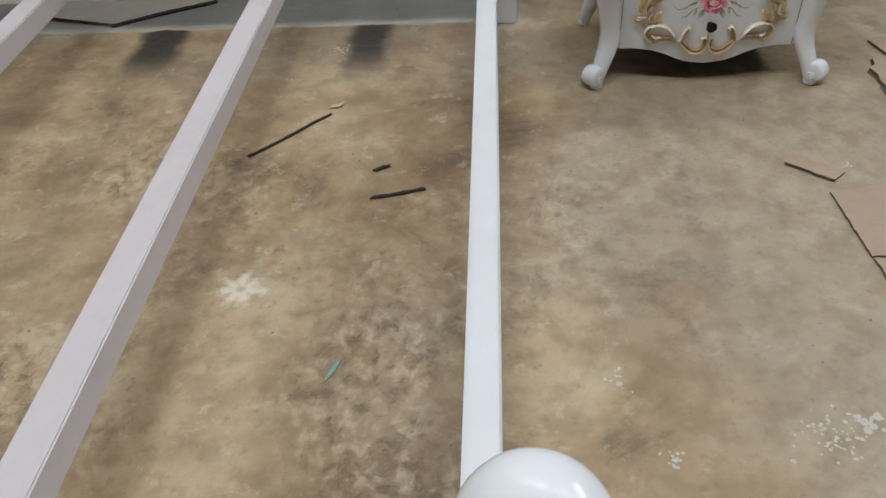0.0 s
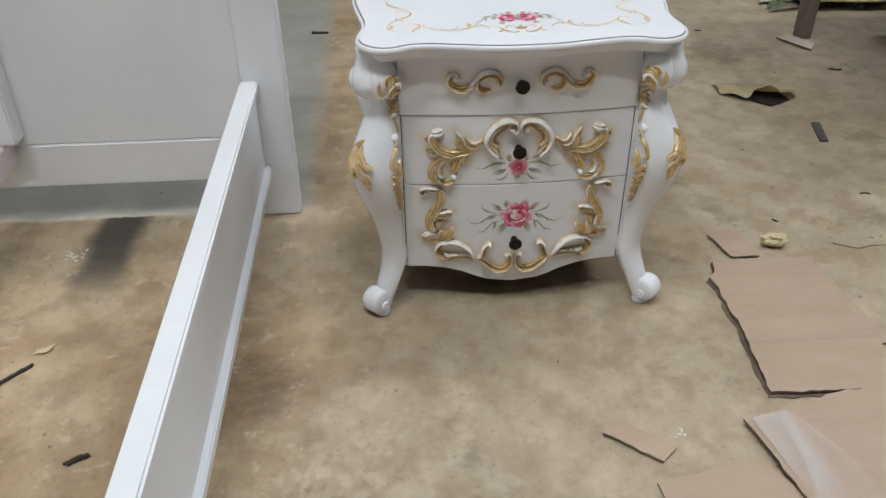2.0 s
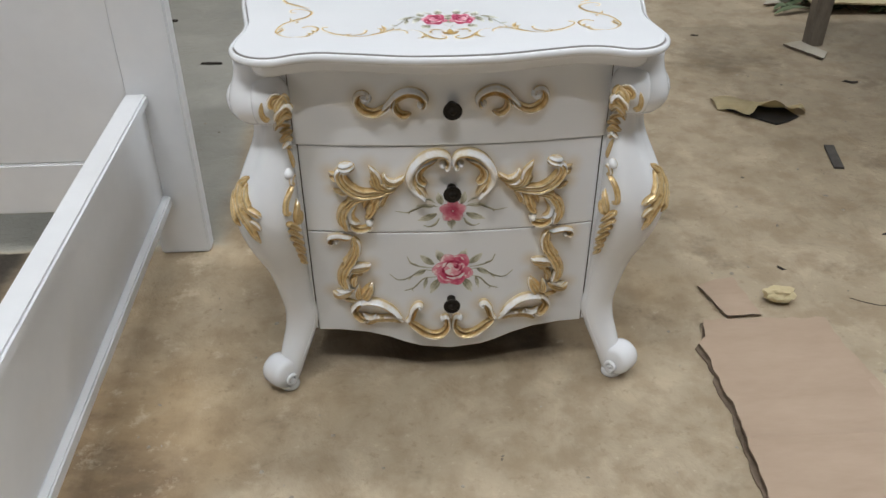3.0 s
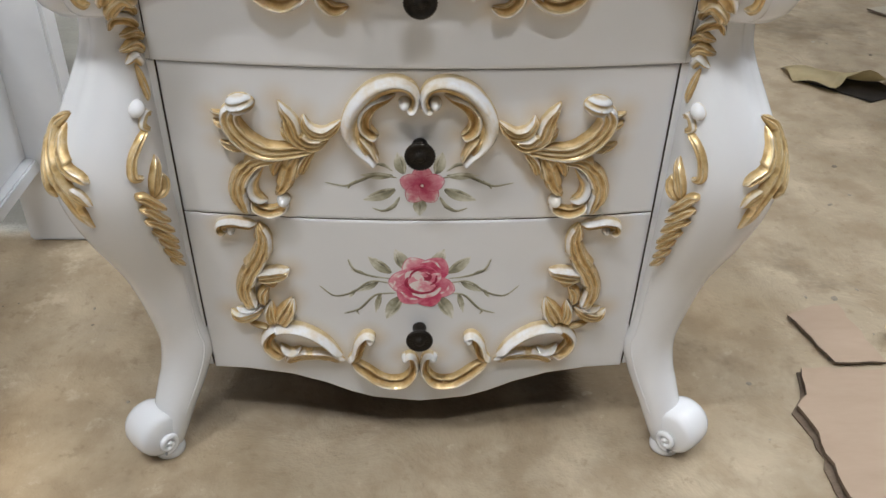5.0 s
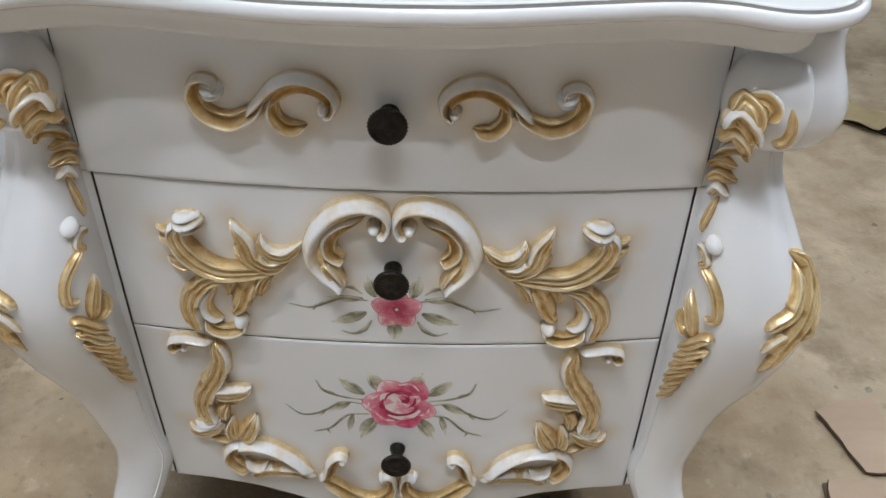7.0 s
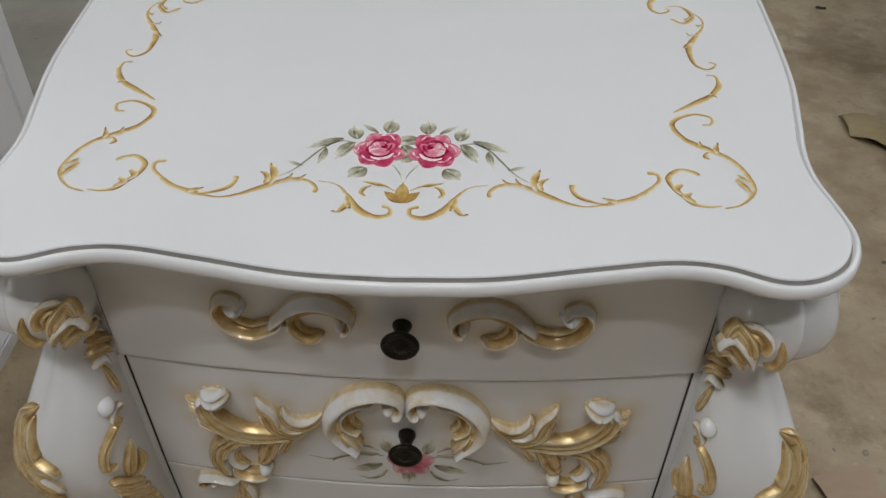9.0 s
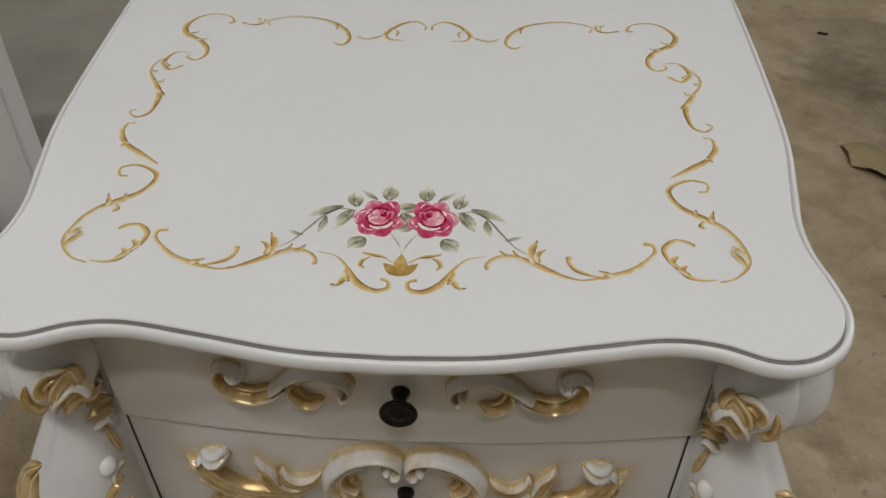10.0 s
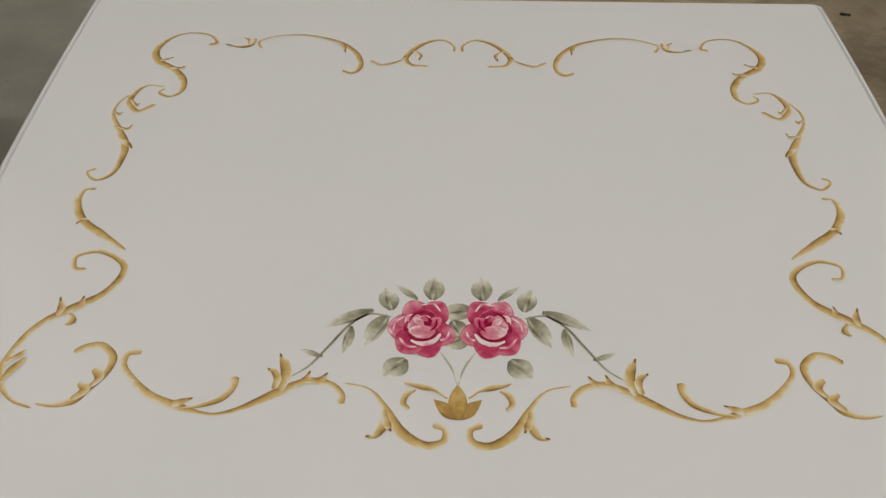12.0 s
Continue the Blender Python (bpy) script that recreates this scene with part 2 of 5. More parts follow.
# cloudy sheet laid on as the card's sheen, with clear stretches between
CARD_SHEEN.node_tree.links.new(remap(CARD_SHEEN.node_tree, noise_tex(CARD_SHEEN.node_tree, 9, 3, 0.5, (1.8, 0.4, 1), 0.4), 0.40, 0.70, 0.02, 0.26), CARD_SHEEN.node_tree.nodes["Principled BSDF"].inputs["Alpha"])
GROOVE_SHADE = grained("groove_shade_grey", (0.19, 0.18, 0.17), (0.30, 0.285, 0.27), 40, 0.8)
CURL_SHADE = grained("curl_shade_black", (0.006, 0.005, 0.004), (0.022, 0.017, 0.013), 30, 0.8)
TAPE = grained("white_tape", (0.66, 0.64, 0.61), (0.80, 0.79, 0.77), 30, 0.35, relief=0.4, depth=0.003)
# brown for the shade inside gaps and under the carcass
GAP_SHADE = grained("gap_shade_brown", (0.05, 0.04, 0.03), (0.10, 0.08, 0.06), 20, 0.8)
PLASTER = grained("hall_plaster", (0.13, 0.125, 0.115), (0.19, 0.18, 0.17), 2, 0.85)
ROOF = grained("roof_sheet", (0.16, 0.15, 0.14), (0.22, 0.21, 0.20), 2, 0.7)
GOLDPAINT = brush_material("ochre_gold_brushwork", (0.24, 0.12, 0.03), (0.57, 0.37, 0.12), (0.72, 0.57, 0.30), (0.76, 0.73, 0.66))
ROSEPAINT = brush_material("rose_brushwork", (0.33, 0.006, 0.05), (0.60, 0.065, 0.16), (0.78, 0.32, 0.41), (0.82, 0.72, 0.73))
LEAFPAINT = brush_material("olive_brushwork", (0.11, 0.11, 0.085), (0.33, 0.32, 0.23), (0.60, 0.60, 0.50), (0.76, 0.76, 0.73))
glow, _nt, _b = base_material("tube_glow", 0.4)
_b.inputs["Emission Color"].default_value, _b.inputs["Emission Strength"].default_value = (1.0, 0.97, 0.9, 1), 6.0

# ---- building helpers ----


def mesh_of(name, verts, faces, mat, smooth=True, attrs=None):
    me = bpy.data.meshes.new(name)
    me.from_pydata([tuple(v) for v in verts], [], [tuple(f) for f in faces])
    for key, vals in (attrs or {}).items():
        at = me.attributes.new(key, "FLOAT", "POINT")
        at.data.foreach_set("value", np.asarray(vals, dtype=np.float32))
    me.materials.append(mat)
    me.polygons.foreach_set("use_smooth", [smooth] * len(me.polygons))
    me.update()
    return me


def thing(name, at, label, category, group="", turn=0):
    ob = new(name)
    ob.empty_display_size = 0.05
    ob.matrix_world = pose(*at, 0, 0, turn)
    return tagged(ob, label, category, group)


def origin_of(ob):
    at = Vector((0, 0, 0))
    while ob is not None:
        at += ob.location
        ob = ob.parent
    return at


def hang(name, me, parent, label="", at=(0, 0, 0)):
    """A part whose mesh was drawn in the place's own metres, moved into its parent's frame."""
    o = origin_of(parent) + Vector(at)
    me.transform(Matrix.Translation(-o))
    ob = new(name, me)
    ob.parent = parent
    ob.location = at
    return tagged(ob, label) if label else ob


def bevelled(boxes, mat, bevel=0.003, name="box"):
    bm = bmesh.new()
    for x0, x1, y0, y1, z0, z1 in boxes:
        r = bmesh.ops.create_cube(bm, size=1)
        bmesh.ops.transform(bm, verts=r["verts"], matrix=Matrix.Translation(((x0 + x1) / 2, (y0 + y1) / 2, (z0 + z1) / 2)) @ Matrix.Diagonal((x1 - x0, y1 - y0, z1 - z0, 1)))
    if bevel:
        bmesh.ops.bevel(bm, geom=bm.edges[:], offset=bevel, segments=2, affect="EDGES", clamp_overlap=True)
    me = bpy.data.meshes.new(name)
    bm.to_mesh(me)
    bm.free()
    me.materials.append(mat)
    for p in me.polygons:
        p.use_smooth = False
    return me


def part(name, bm_or_mesh, mat, parent, label=""):
    me = bm_or_mesh
    if isinstance(bm_or_mesh, bmesh.types.BMesh):
        me = bpy.data.meshes.new(name)
        bm_or_mesh.to_mesh(me)
        bm_or_mesh.free()
        me.materials.append(mat)
    return hang(name, me, parent, label)


def spline(pts, per=8):
    """Points on a smooth curve through the control points (any number of columns)."""
    p = np.asarray(pts, dtype=float)
    p = np.vstack([2 * p[0] - p[1], p, 2 * p[-1] - p[-2]])
    out = []
    for k in range(1, len(p) - 2):
        a, b, c, d = p[k - 1], p[k], p[k + 1], p[k + 2]
        for j in range(per):
            t = j / per
            out.append(0.5 * (2 * b + (c - a) * t + (2 * a - 5 * b + 4 * c - d) * t * t + (3 * b - a - 3 * c + d) * t ** 3))
    out.append(p[-2])
    return np.array(out)


def along(values, n):
    return np.interp(np.linspace(0, 1, n), np.linspace(0, 1, len(values)), values)


def smooth01(a, b, v):
    t = np.clip((v - a) / (b - a), 0, 1)
    return t * t * (3 - 2 * t)


def tangents(c):
    t = np.gradient(c, axis=0)
    return t / np.maximum(np.linalg.norm(t, axis=1), 1e-9)[:, None]


def joined(pieces):
    verts, faces, cols = [], [], {}
    for v, f, at in pieces:
        o = len(verts)
        verts += list(v)
        faces += [tuple(i + o for i in q) for q in f]
        for k, vals in at.items():
            cols.setdefault(k, []).extend(vals)
    return verts, faces, cols


def profile(style, o):
    """Height (0 to 1) and gilding across a carved limb; o runs from the hollow side (-1) to the crest (+1)."""
    def g(at, wide):
        return math.exp(-((o - at) / wide) ** 2)

    def s(a, b, v):
        return float(smooth01(a, b, np.float64(v)))
    if style == "band":
        h = 0.50 + 0.50 * g(0.48, 0.40) - 0.20 * g(-0.24, 0.26) + 0.14 * g(-0.74, 0.14)
        gilt = 0.23 + 0.87 * (1 - s(-0.06, 0.54, o)) - 0.55 * g(-0.74, 0.12) + 0.30 * g(-0.22, 0.18)
    elif style == "leaf":
        h = 0.56 + 0.34 * g(0.66, 0.20) + 0.24 * g(0.06, 0.15) + 0.20 * g(-0.58, 0.15)
        gilt = 0.84 - 0.56 * s(0.40, 0.70, o) - 0.36 * g(0.07, 0.13) - 0.34 * g(-0.59, 0.13) + 0.55 * (g(0.34, 0.10) + g(-0.27, 0.12)) + 0.3 * s(0.75, 1.0, -o)
    elif style == "gold":
        h = 0.60 + 0.30 * g(0.5, 0.22) + 0.22 * g(-0.3, 0.2)
        gilt = 0.92 - 0.48 * g(0.54, 0.20) - 0.42 * g(-0.32, 0.15) + 0.34 * g(0.1, 0.14) + 0.3 * s(0.75, 1.0, abs(o))
    else:
        h = 0.50 + 0.50 * g(0.30, 0.50) + 0.06 * g(-0.8, 0.15)
        gilt = 0.20 + 0.82 * s(0.0, 0.70, -o) - 0.35 * g(-0.84, 0.10) + 0.10 * s(0.8, 1.0, o)
    return h, gilt


def limb(surface, pts, widths, relief, style="leaf", side=1, mirror=1, notch=0, gild=1.0):
    """A carved limb: control points in mm on a surface, half-widths and relief in mm, a hollowed section
    with rolled edges; notch: lobes cut into its edges."""
    c = spline(np.asarray(pts, float), 9) / 1000
    c[:, 0] *= mirror
    side = side * mirror
    n, m = len(c), 21
    w = along(widths, n) / 1000
    ends = np.minimum(np.arange(n), np.arange(n)[::-1])
    w = w * np.sqrt(np.clip(ends / 5.0 + 0.04, 0, 1))
    rise = np.sqrt(np.clip(ends / 4.0 + 0.10, 0, 1))
    t = tangents(c)
    cols = np.sin(np.linspace(-math.pi / 2, math.pi / 2, m))
    rows = [profile(style, side * k) for k in cols]
    verts, gilt = [], []
    for i in range(n):
        u = i / (n - 1)
        tip = float(smooth01(0.80, 1.0, np.float64(u)))
        for k, (h, g) in zip(cols, rows):
            f = (u * notch + (0.0 if side * k > 0 else 0.45)) % 1.0
            lobe = 0.80 + 0.34 * f ** 0.8 if notch else 1.0
            a = c[i, 0] - t[i, 1] * k * w[i] * lobe
            b = c[i, 1] + t[i, 0] * k * w[i] * lobe
            edge = max(0.0, 1 - abs(k) ** 6) ** 0.5
            hh = -0.003 if abs(k) > 0.9999 else h * edge * relief / 1000 * rise[i] * (0.72 + 0.28 * w[i] / w.max()) * (1 + 0.18 * tip)
            verts.append(surface(a, b, hh))
            v = g * (1 - 0.55 * tip)
            # side walls and notches take extra brown, crevice shade laid in with the gilding
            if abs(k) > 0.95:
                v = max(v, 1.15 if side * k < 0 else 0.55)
            if notch and f < 0.16:
                v += 0.35
            gilt.append(float(np.clip(v * gild, 0, 1.5)))
    faces = [(i * m + j, i * m + j + 1, (i + 1) * m + j + 1, (i + 1) * m + j) for i in range(n - 1) for j in range(m - 1)]
    if mirror < 0:
        faces = [f[::-1] for f in faces]
    return verts, faces, {"gilt": gilt}


def boss(surface, a, b, r, height, mirror=1, gild=0.1):
    """A round bead on a surface, mm."""
    a, b, r, height = a * mirror / 1000, b / 1000, r / 1000, height / 1000
    verts, faces, gilt = [surface(a, b, height)], [], [gild]
    rings, seg = 5, 14
    for i in range(1, rings + 1):
        q = i / rings * math.pi / 2
        for j in range(seg):
            f = 2 * math.pi * j / seg
            verts.append(surface(a + r * math.sin(q) * math.cos(f), b + r * math.sin(q) * math.sin(f), height * math.cos(q) - (0.002 if i == rings else 0)))
            gilt.append(min(1.0, gild + 0.5 * (i == rings)))
    for j in range(seg):
        k = (j + 1) % seg
        faces.append((0, 1 + j, 1 + k))
        for i in range(rings - 1):
            o = 1 + i * seg
            faces.append((o + j, o + seg + j, o + seg + k, o + k))
    return verts, faces, {"gilt": gilt}


def shell(surface, a, b, half_w, half_h, height, tilt, gild=1.0):
    """A rounded gadroon lying across a surface, gilded on its lower side, mm."""
    verts, faces, gilt = [surface(a / 1000, b / 1000, height / 1000)], [], [0.6 * gild]
    rings, seg, q0 = 12, 36, radians(tilt)
    for i in range(1, rings + 1):
        q = i / rings * math.pi / 2
        for j in range(seg):
            f = 2 * math.pi * j / seg
            p, s = half_w * math.sin(q) * math.cos(f), half_h * math.sin(q) * math.sin(f)
            verts.append(surface((a + p * math.cos(q0) - s * math.sin(q0)) / 1000, (b + p * math.sin(q0) + s * math.cos(q0)) / 1000, (height * math.cos(q) * (0.80 + 0.20 * math.cos(3.4 * math.pi * s / half_h)) - (2 if i == rings else 0)) / 1000))
            gilt.append(float(np.clip(gild * (0.75 - 0.62 * math.sin(f) * math.sin(q) - 0.8 * math.cos(3.4 * math.pi * s / half_h) + 1.1 * (i >= rings - 1)), 0, 1.5)))
    for j in range(seg):
        k = (j + 1) % seg
        faces.append((0, 1 + j, 1 + k))
        for i in range(rings - 1):
            o = 1 + i * seg
            faces.append((o + j, o + seg + j, o + seg + k, o + k))
    return verts, faces, {"gilt": gilt}


def brushed(surface, pts, widths, lift=0.0004, mirror=1, tone=(0.25, 0.9)):
    """A tapered brush stroke lying on a surface, mm."""
    c = spline(np.asarray(pts, float), 7) / 1000
    c[:, 0] *= mirror
    n, m = len(c), 5
    w = along(widths, n) / 1000
    w[0] = w[-1] = 0.00025
    t = tangents(c)
    verts, vals = [], []
    for i in range(n):
        for k in np.linspace(-1, 1, m):
            verts.append(surface(c[i, 0] - t[i, 1] * k * w[i], c[i, 1] + t[i, 0] * k * w[i], lift))
            vals.append(tone[0] + (tone[1] - tone[0]) * (0.5 + 0.5 * k * mirror) ** 0.8 + 0.16 * math.sin(9 * i / n))
    faces = [(i * m + j, i * m + j + 1, (i + 1) * m + j + 1, (i + 1) * m + j) for i in range(n - 1) for j in range(m - 1)]
    if mirror < 0:
        faces = [f[::-1] for f in faces]
    return verts, faces, {"tone": vals}


def petal(surface, a, b, long, wide, angle, lift=0.0005, mirror=1, pointed=0.0, tone=(0.1, 0.9), curl=0.0, rim=0.0):
    """A painted petal or leaf: root at (a, b) mm, reaching long mm along the angle in degrees."""
    q = radians(angle)
    verts, vals, faces = [], [], []
    n, m = 12, 7
    for i in range(n):
        u = i / (n - 1)
        half = wide / 2 * (math.sin(math.pi * min(1, u * 0.93 + 0.05)) ** (0.65 + 0.5 * pointed)) * (1 - pointed * u * 0.45)
        for k in np.linspace(-1, 1, m):
            p, r = long * u, half * k + curl * long * u * u
            verts.append(surface(mirror * (a + p * math.cos(q) - r * math.sin(q)) / 1000, (b + p * math.sin(q) + r * math.cos(q)) / 1000, lift))
            vals.append(tone[0] + (tone[1] - tone[0]) * (0.75 * u + 0.25 * abs(k)) - rim * max(abs(k) ** 3, u ** 6))
    for i in range(n - 1):
        for j in range(m - 1):
            f = (i * m + j, i * m + j + 1, (i + 1) * m + j + 1, (i + 1) * m + j)
            faces.append(f if mirror > 0 else f[::-1])
    return verts, faces, {"tone": vals}


def lathe(profile, axis_at, axis, seg=32, flute=None):
    """Turned shape: (radius, distance along the axis) rows; flute(row, angle) scales the radius."""
    q = Vector(axis).normalized().to_track_quat("Z", "Y").to_matrix()
    verts, faces = [], []
    for i, (r, d) in enumerate(profile):
        for j in range(seg):
            f = 2 * math.pi * j / seg
            rr = r * (flute(i, f) if flute else 1)
            verts.append(Vector(axis_at) + q @ Vector((rr * math.cos(f), rr * math.sin(f), d)))
    for i in range(len(profile) - 1):
        for j in range(seg):
            k = (j + 1) % seg
            faces.append((i * seg + j, i * seg + k, (i + 1) * seg + k, (i + 1) * seg + j))
    faces.append(tuple(range(seg))[::-1])
    faces.append(tuple((len(profile) - 1) * seg + j for j in range(seg)))
    return verts, faces

# ---- the hall ----
floor = new("floor", mesh_of("floor", [(-5.2, -7.2, 0), (6.7, -7.2, 0), (6.7, 7.2, 0), (-5.2, 7.2, 0)], [(0, 1, 2, 3)], FLOOR, False))
tagged(floor, "worn stained brown concrete workshop floor", "floor", kind="structure")


def structure(name, boxes, mat, label, category):
    return tagged(new(name, bevelled(boxes, mat, 0, name)), label, category, kind="structure")


# walls and roof are unseen, added to enclose the light and hold its openings
structure("wall_west", [(-5.2, -5.0, -7.2, -1.75, 0, ROOF_Z), (-5.2, -5.0, -0.65, 7.2, 0, ROOF_Z), (-5.2, -5.0, -1.75, -0.65, 3.55, ROOF_Z), (-5.2, -5.0, -1.75, -0.65, 0, 2.65)], PLASTER, "plain plastered hall wall added out of view, open for side daylight", "wall")
structure("wall_east", [(6.5, 6.7, -7.2, 1.8, 0, ROOF_Z), (6.5, 6.7, 5.0, 7.2, 0, ROOF_Z), (6.5, 6.7, 1.8, 5.0, 4.6, ROOF_Z), (6.5, 6.7, 1.8, 5.0, 0, 3.2)], PLASTER, "plain plastered hall wall added out of view, open for side daylight", "wall")
structure("wall_north", [(-5.0, 6.5, 7.0, 7.2, 0, ROOF_Z)], PLASTER, "plain far hall wall, added out of view", "wall")
structure("wall_south", [(-5.0, -4.9, -7.2, -7.0, 0, ROOF_Z), (-1.9, 6.5, -7.2, -7.0, 0, ROOF_Z), (-4.9, -1.9, -7.2, -7.0, 2.6, ROOF_Z)], PLASTER, "plain plastered hall wall added out of view, open for the low fill", "wall")
structure("ceiling", [(-5.2, 6.7, -7.2, 7.2, ROOF_Z, ROOF_Z + 0.1)], ROOF, "plain grey sheet roof added out of view", "ceiling")

# unseen fixtures added where the overhead fills hang
for tx, ty, watts in TUBES:
    lamp = thing("added_tube_lamp", (tx, ty, ROOF_Z), "white tube lamp added under the roof, out of view", "lamp", "tube lamps under the roof")
    hang("housing", bevelled([(tx - 0.62, tx + 0.62, ty - 0.04, ty + 0.04, ROOF_Z - 0.04, ROOF_Z - 0.002)], BED_WHITE, 0.004, "housing"), lamp)
    v, f = lathe([(0.013, 0), (0.013, 1.2)], (tx - 0.6, ty, ROOF_Z - 0.06), (1, 0, 0), 12)
    hang("tube", mesh_of("tube", v, f, glow), lamp, "glowing white tube")

# ---- the nightstand ----
nightstand = thing("nightstand", (0, 0.19, 0), "white lacquered carved nightstand with gilded scrolls and painted roses", "nightstand")

EDGE_Z, EDGE_Y = (0.05, 0.10, 0.20, 0.30, 0.45, 0.57), (0.026, 0.022, 0.015, 0.010, 0.006, 0.004)


def front_y(x, z):
    return float(np.interp(z, EDGE_Z, EDGE_Y)) - 0.016 * (1 - (x / 0.22) ** 2)


def on_front(x, z, h):
    return (x, front_y(x, z) - h, z)


def apron_z(x):
    return float(np.interp(abs(x), (0, 0.05, 0.075, 0.10, 0.136, 0.18, 0.22), (0.054, 0.060, 0.069, 0.081, 0.092, 0.096, 0.094)))


def slab_front(x0, x1, low, high, thick, proud=0.0, soft=0.0022, glaze_near=None, shade_rim=False):
    """A curved drawer front or rail with softened edges; low and high are heights as functions of x."""
    nx, nz = 97, max(5, int((high(0) - low(0)) / 0.004))
    xs = np.concatenate([[x0, x0 + soft], np.linspace(x0 + 0.004, x1 - 0.004, nx - 4), [x1 - soft, x1]]) if x1 - x0 > 0.02 else np.linspace(x0, x1, nx)
    eps = soft / (high(0) - low(0))
    us = np.concatenate([[0, eps], np.linspace(4 * eps, 1 - 4 * eps, nz), [1 - eps, 1]])
    nz = len(us)
    verts, glz = [], []
    near = np.array(glaze_near) if glaze_near is not None and len(glaze_near) else None
    for u in us:
        for x in xs:
            z = low(x) + (high(x) - low(x)) * u
            d = min(x - x0, x1 - x, z - low(x), high(x) - z)
            y = front_y(x, z) - proud + soft * max(0.0, 1 - d / soft) ** 2
            verts.append((x, y, z))
            g = 0.0
            if near is not None:
                q = np.sqrt(((near - (x, z)) ** 2).sum(axis=1).min())
                g = float(np.clip(1 - q / 0.021, 0, 1)) ** 1.4
            glz.append(g)
    faces = [(j * nx + i, j * nx + i + 1, (j + 1) * nx + i + 1, (j + 1) * nx + i) for j in range(nz - 1) for i in range(nx - 1)]
    rim = [i for i in range(nx)] + [j * nx + nx - 1 for j in range(1, nz)] + [(nz - 1) * nx + i for i in range(nx - 2, -1, -1)] + [j * nx for j in range(nz - 2, 0, -1)]
    o = len(verts)
    for i in rim:
        x, y, z = verts[i]
        verts.append((x, y + thick, z))
        glz.append(0.0)
    for k in range(len(rim)):
        q = (k + 1) % len(rim)
        faces.append((rim[k], o + k, o + q, rim[q]))
    me = mesh_of("slab", verts, faces, LACQUER, True, {"glaze": glz})
    # rims are dark, so the gap's shade lies in the colour
    if shade_rim:
        me.materials.append(GAP_SHADE)
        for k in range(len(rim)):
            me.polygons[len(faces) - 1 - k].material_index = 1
    return me


def strokes_near(strokes):
    pts = [spline(np.asarray(s[0], float), 5) / 1000 for s in strokes]
    pts = np.vstack(pts)
    return np.vstack([pts, pts * (-1, 1)])


# carved limbs on one half of each drawer, mirrored to the other: path, half-widths, relief, style, crest side, lobes
UPPER = [
    ([(116, 518), (117, 526), (125, 526), (129, 516), (122, 504), (107, 499), (93, 505), (82, 515)], (4, 5.5, 6, 6.5, 7, 7, 6, 3.5), 13, "band", 1, 0),
    ([(96, 502), (84, 513), (72, 525), (59, 530), (46, 527), (38, 519), (39, 511), (44, 510)], (4, 6.5, 8, 8, 7.5, 6.5, 5, 3.5), 16, "band", -1, 0),
    ([(76, 519), (77, 505), (68, 496), (55, 498)], (4, 6, 6, 4.5), 11, "band", 1, 0),
]
MIDDLE = [
    ([(12, 414), (6, 413), (3.5, 422), (9, 432), (22, 435), (38, 429), (50, 416), (57, 402), (58, 389), (51, 377), (42, 368), (37, 359)], (3.5, 4, 4, 6, 7.5, 8.5, 9, 9, 9, 8, 6, 3.5), 17, "white", 1, 0),
    ([(54, 388), (46, 376), (36, 360)], (5, 7, 3), 17, "gold", -1, 0),
    ([(20, 424), (37, 417), (46, 407), (47, 396), (42, 389), (35, 386)], (3, 6, 7, 6.5, 5.5, 3.5), 12, "band", 1, 0),
    ([(66, 399), (79, 388), (90, 388), (97, 395), (98, 404)], (4, 6, 7, 5, 2.5), 12, "leaf", 1, 0),
    ([(78, 381), (94, 377), (105, 384), (110, 399), (119, 416)], (5, 8, 9.5, 7.5, 3), 14, "leaf", 1, 2),
    ([(106, 380), (113, 383), (119, 390)], (4, 4.5, 2), 9, "gold", 1, 0),
    ([(86, 375), (108, 371), (130, 369), (146, 376), (157, 388), (161, 400), (156, 411)], (4, 7, 9, 10, 10, 9, 7), 14, "leaf", -1, 0),
    ([(158, 399), (167, 401), (177, 404)], (4, 3.5, 1.5), 8, "gold", 1, 0),
    ([(146, 372), (160, 371), (173, 375)], (4, 4.5, 1.5), 9, "leaf", -1, 0),
    ([(160, 390), (169, 392), (176, 396)], (4, 3.5, 1.5), 8, "gold", -1, 0),
    ([(90, 373), (99, 361), (105, 345)], (3.5, 5, 5.5), 12, "leaf", 1, 0),
    ([(105, 368), (114, 352), (119, 337), (129, 323)], (7, 9.5, 8, 3.5), 10, "gold", -1, 2),
    ([(116, 366), (126, 356), (129, 342)], (5, 6, 3), 8, "gold", 1, 0),
    ([(138, 351), (149, 336), (148, 322), (137, 316)], (3, 6, 7, 5), 8, "white", 1, 0),
    ([(120, 362), (142, 358), (157, 344), (162, 327), (160, 314), (154, 301)], (4, 6.5, 9, 9.5, 7.5, 2.5), 13, "leaf", -1, 2),
    ([(121, 320), (123, 311), (134, 306), (145, 308), (152, 315)], (4.5, 5, 5.5, 5, 3.5), 11, "band", -1, 0),
]
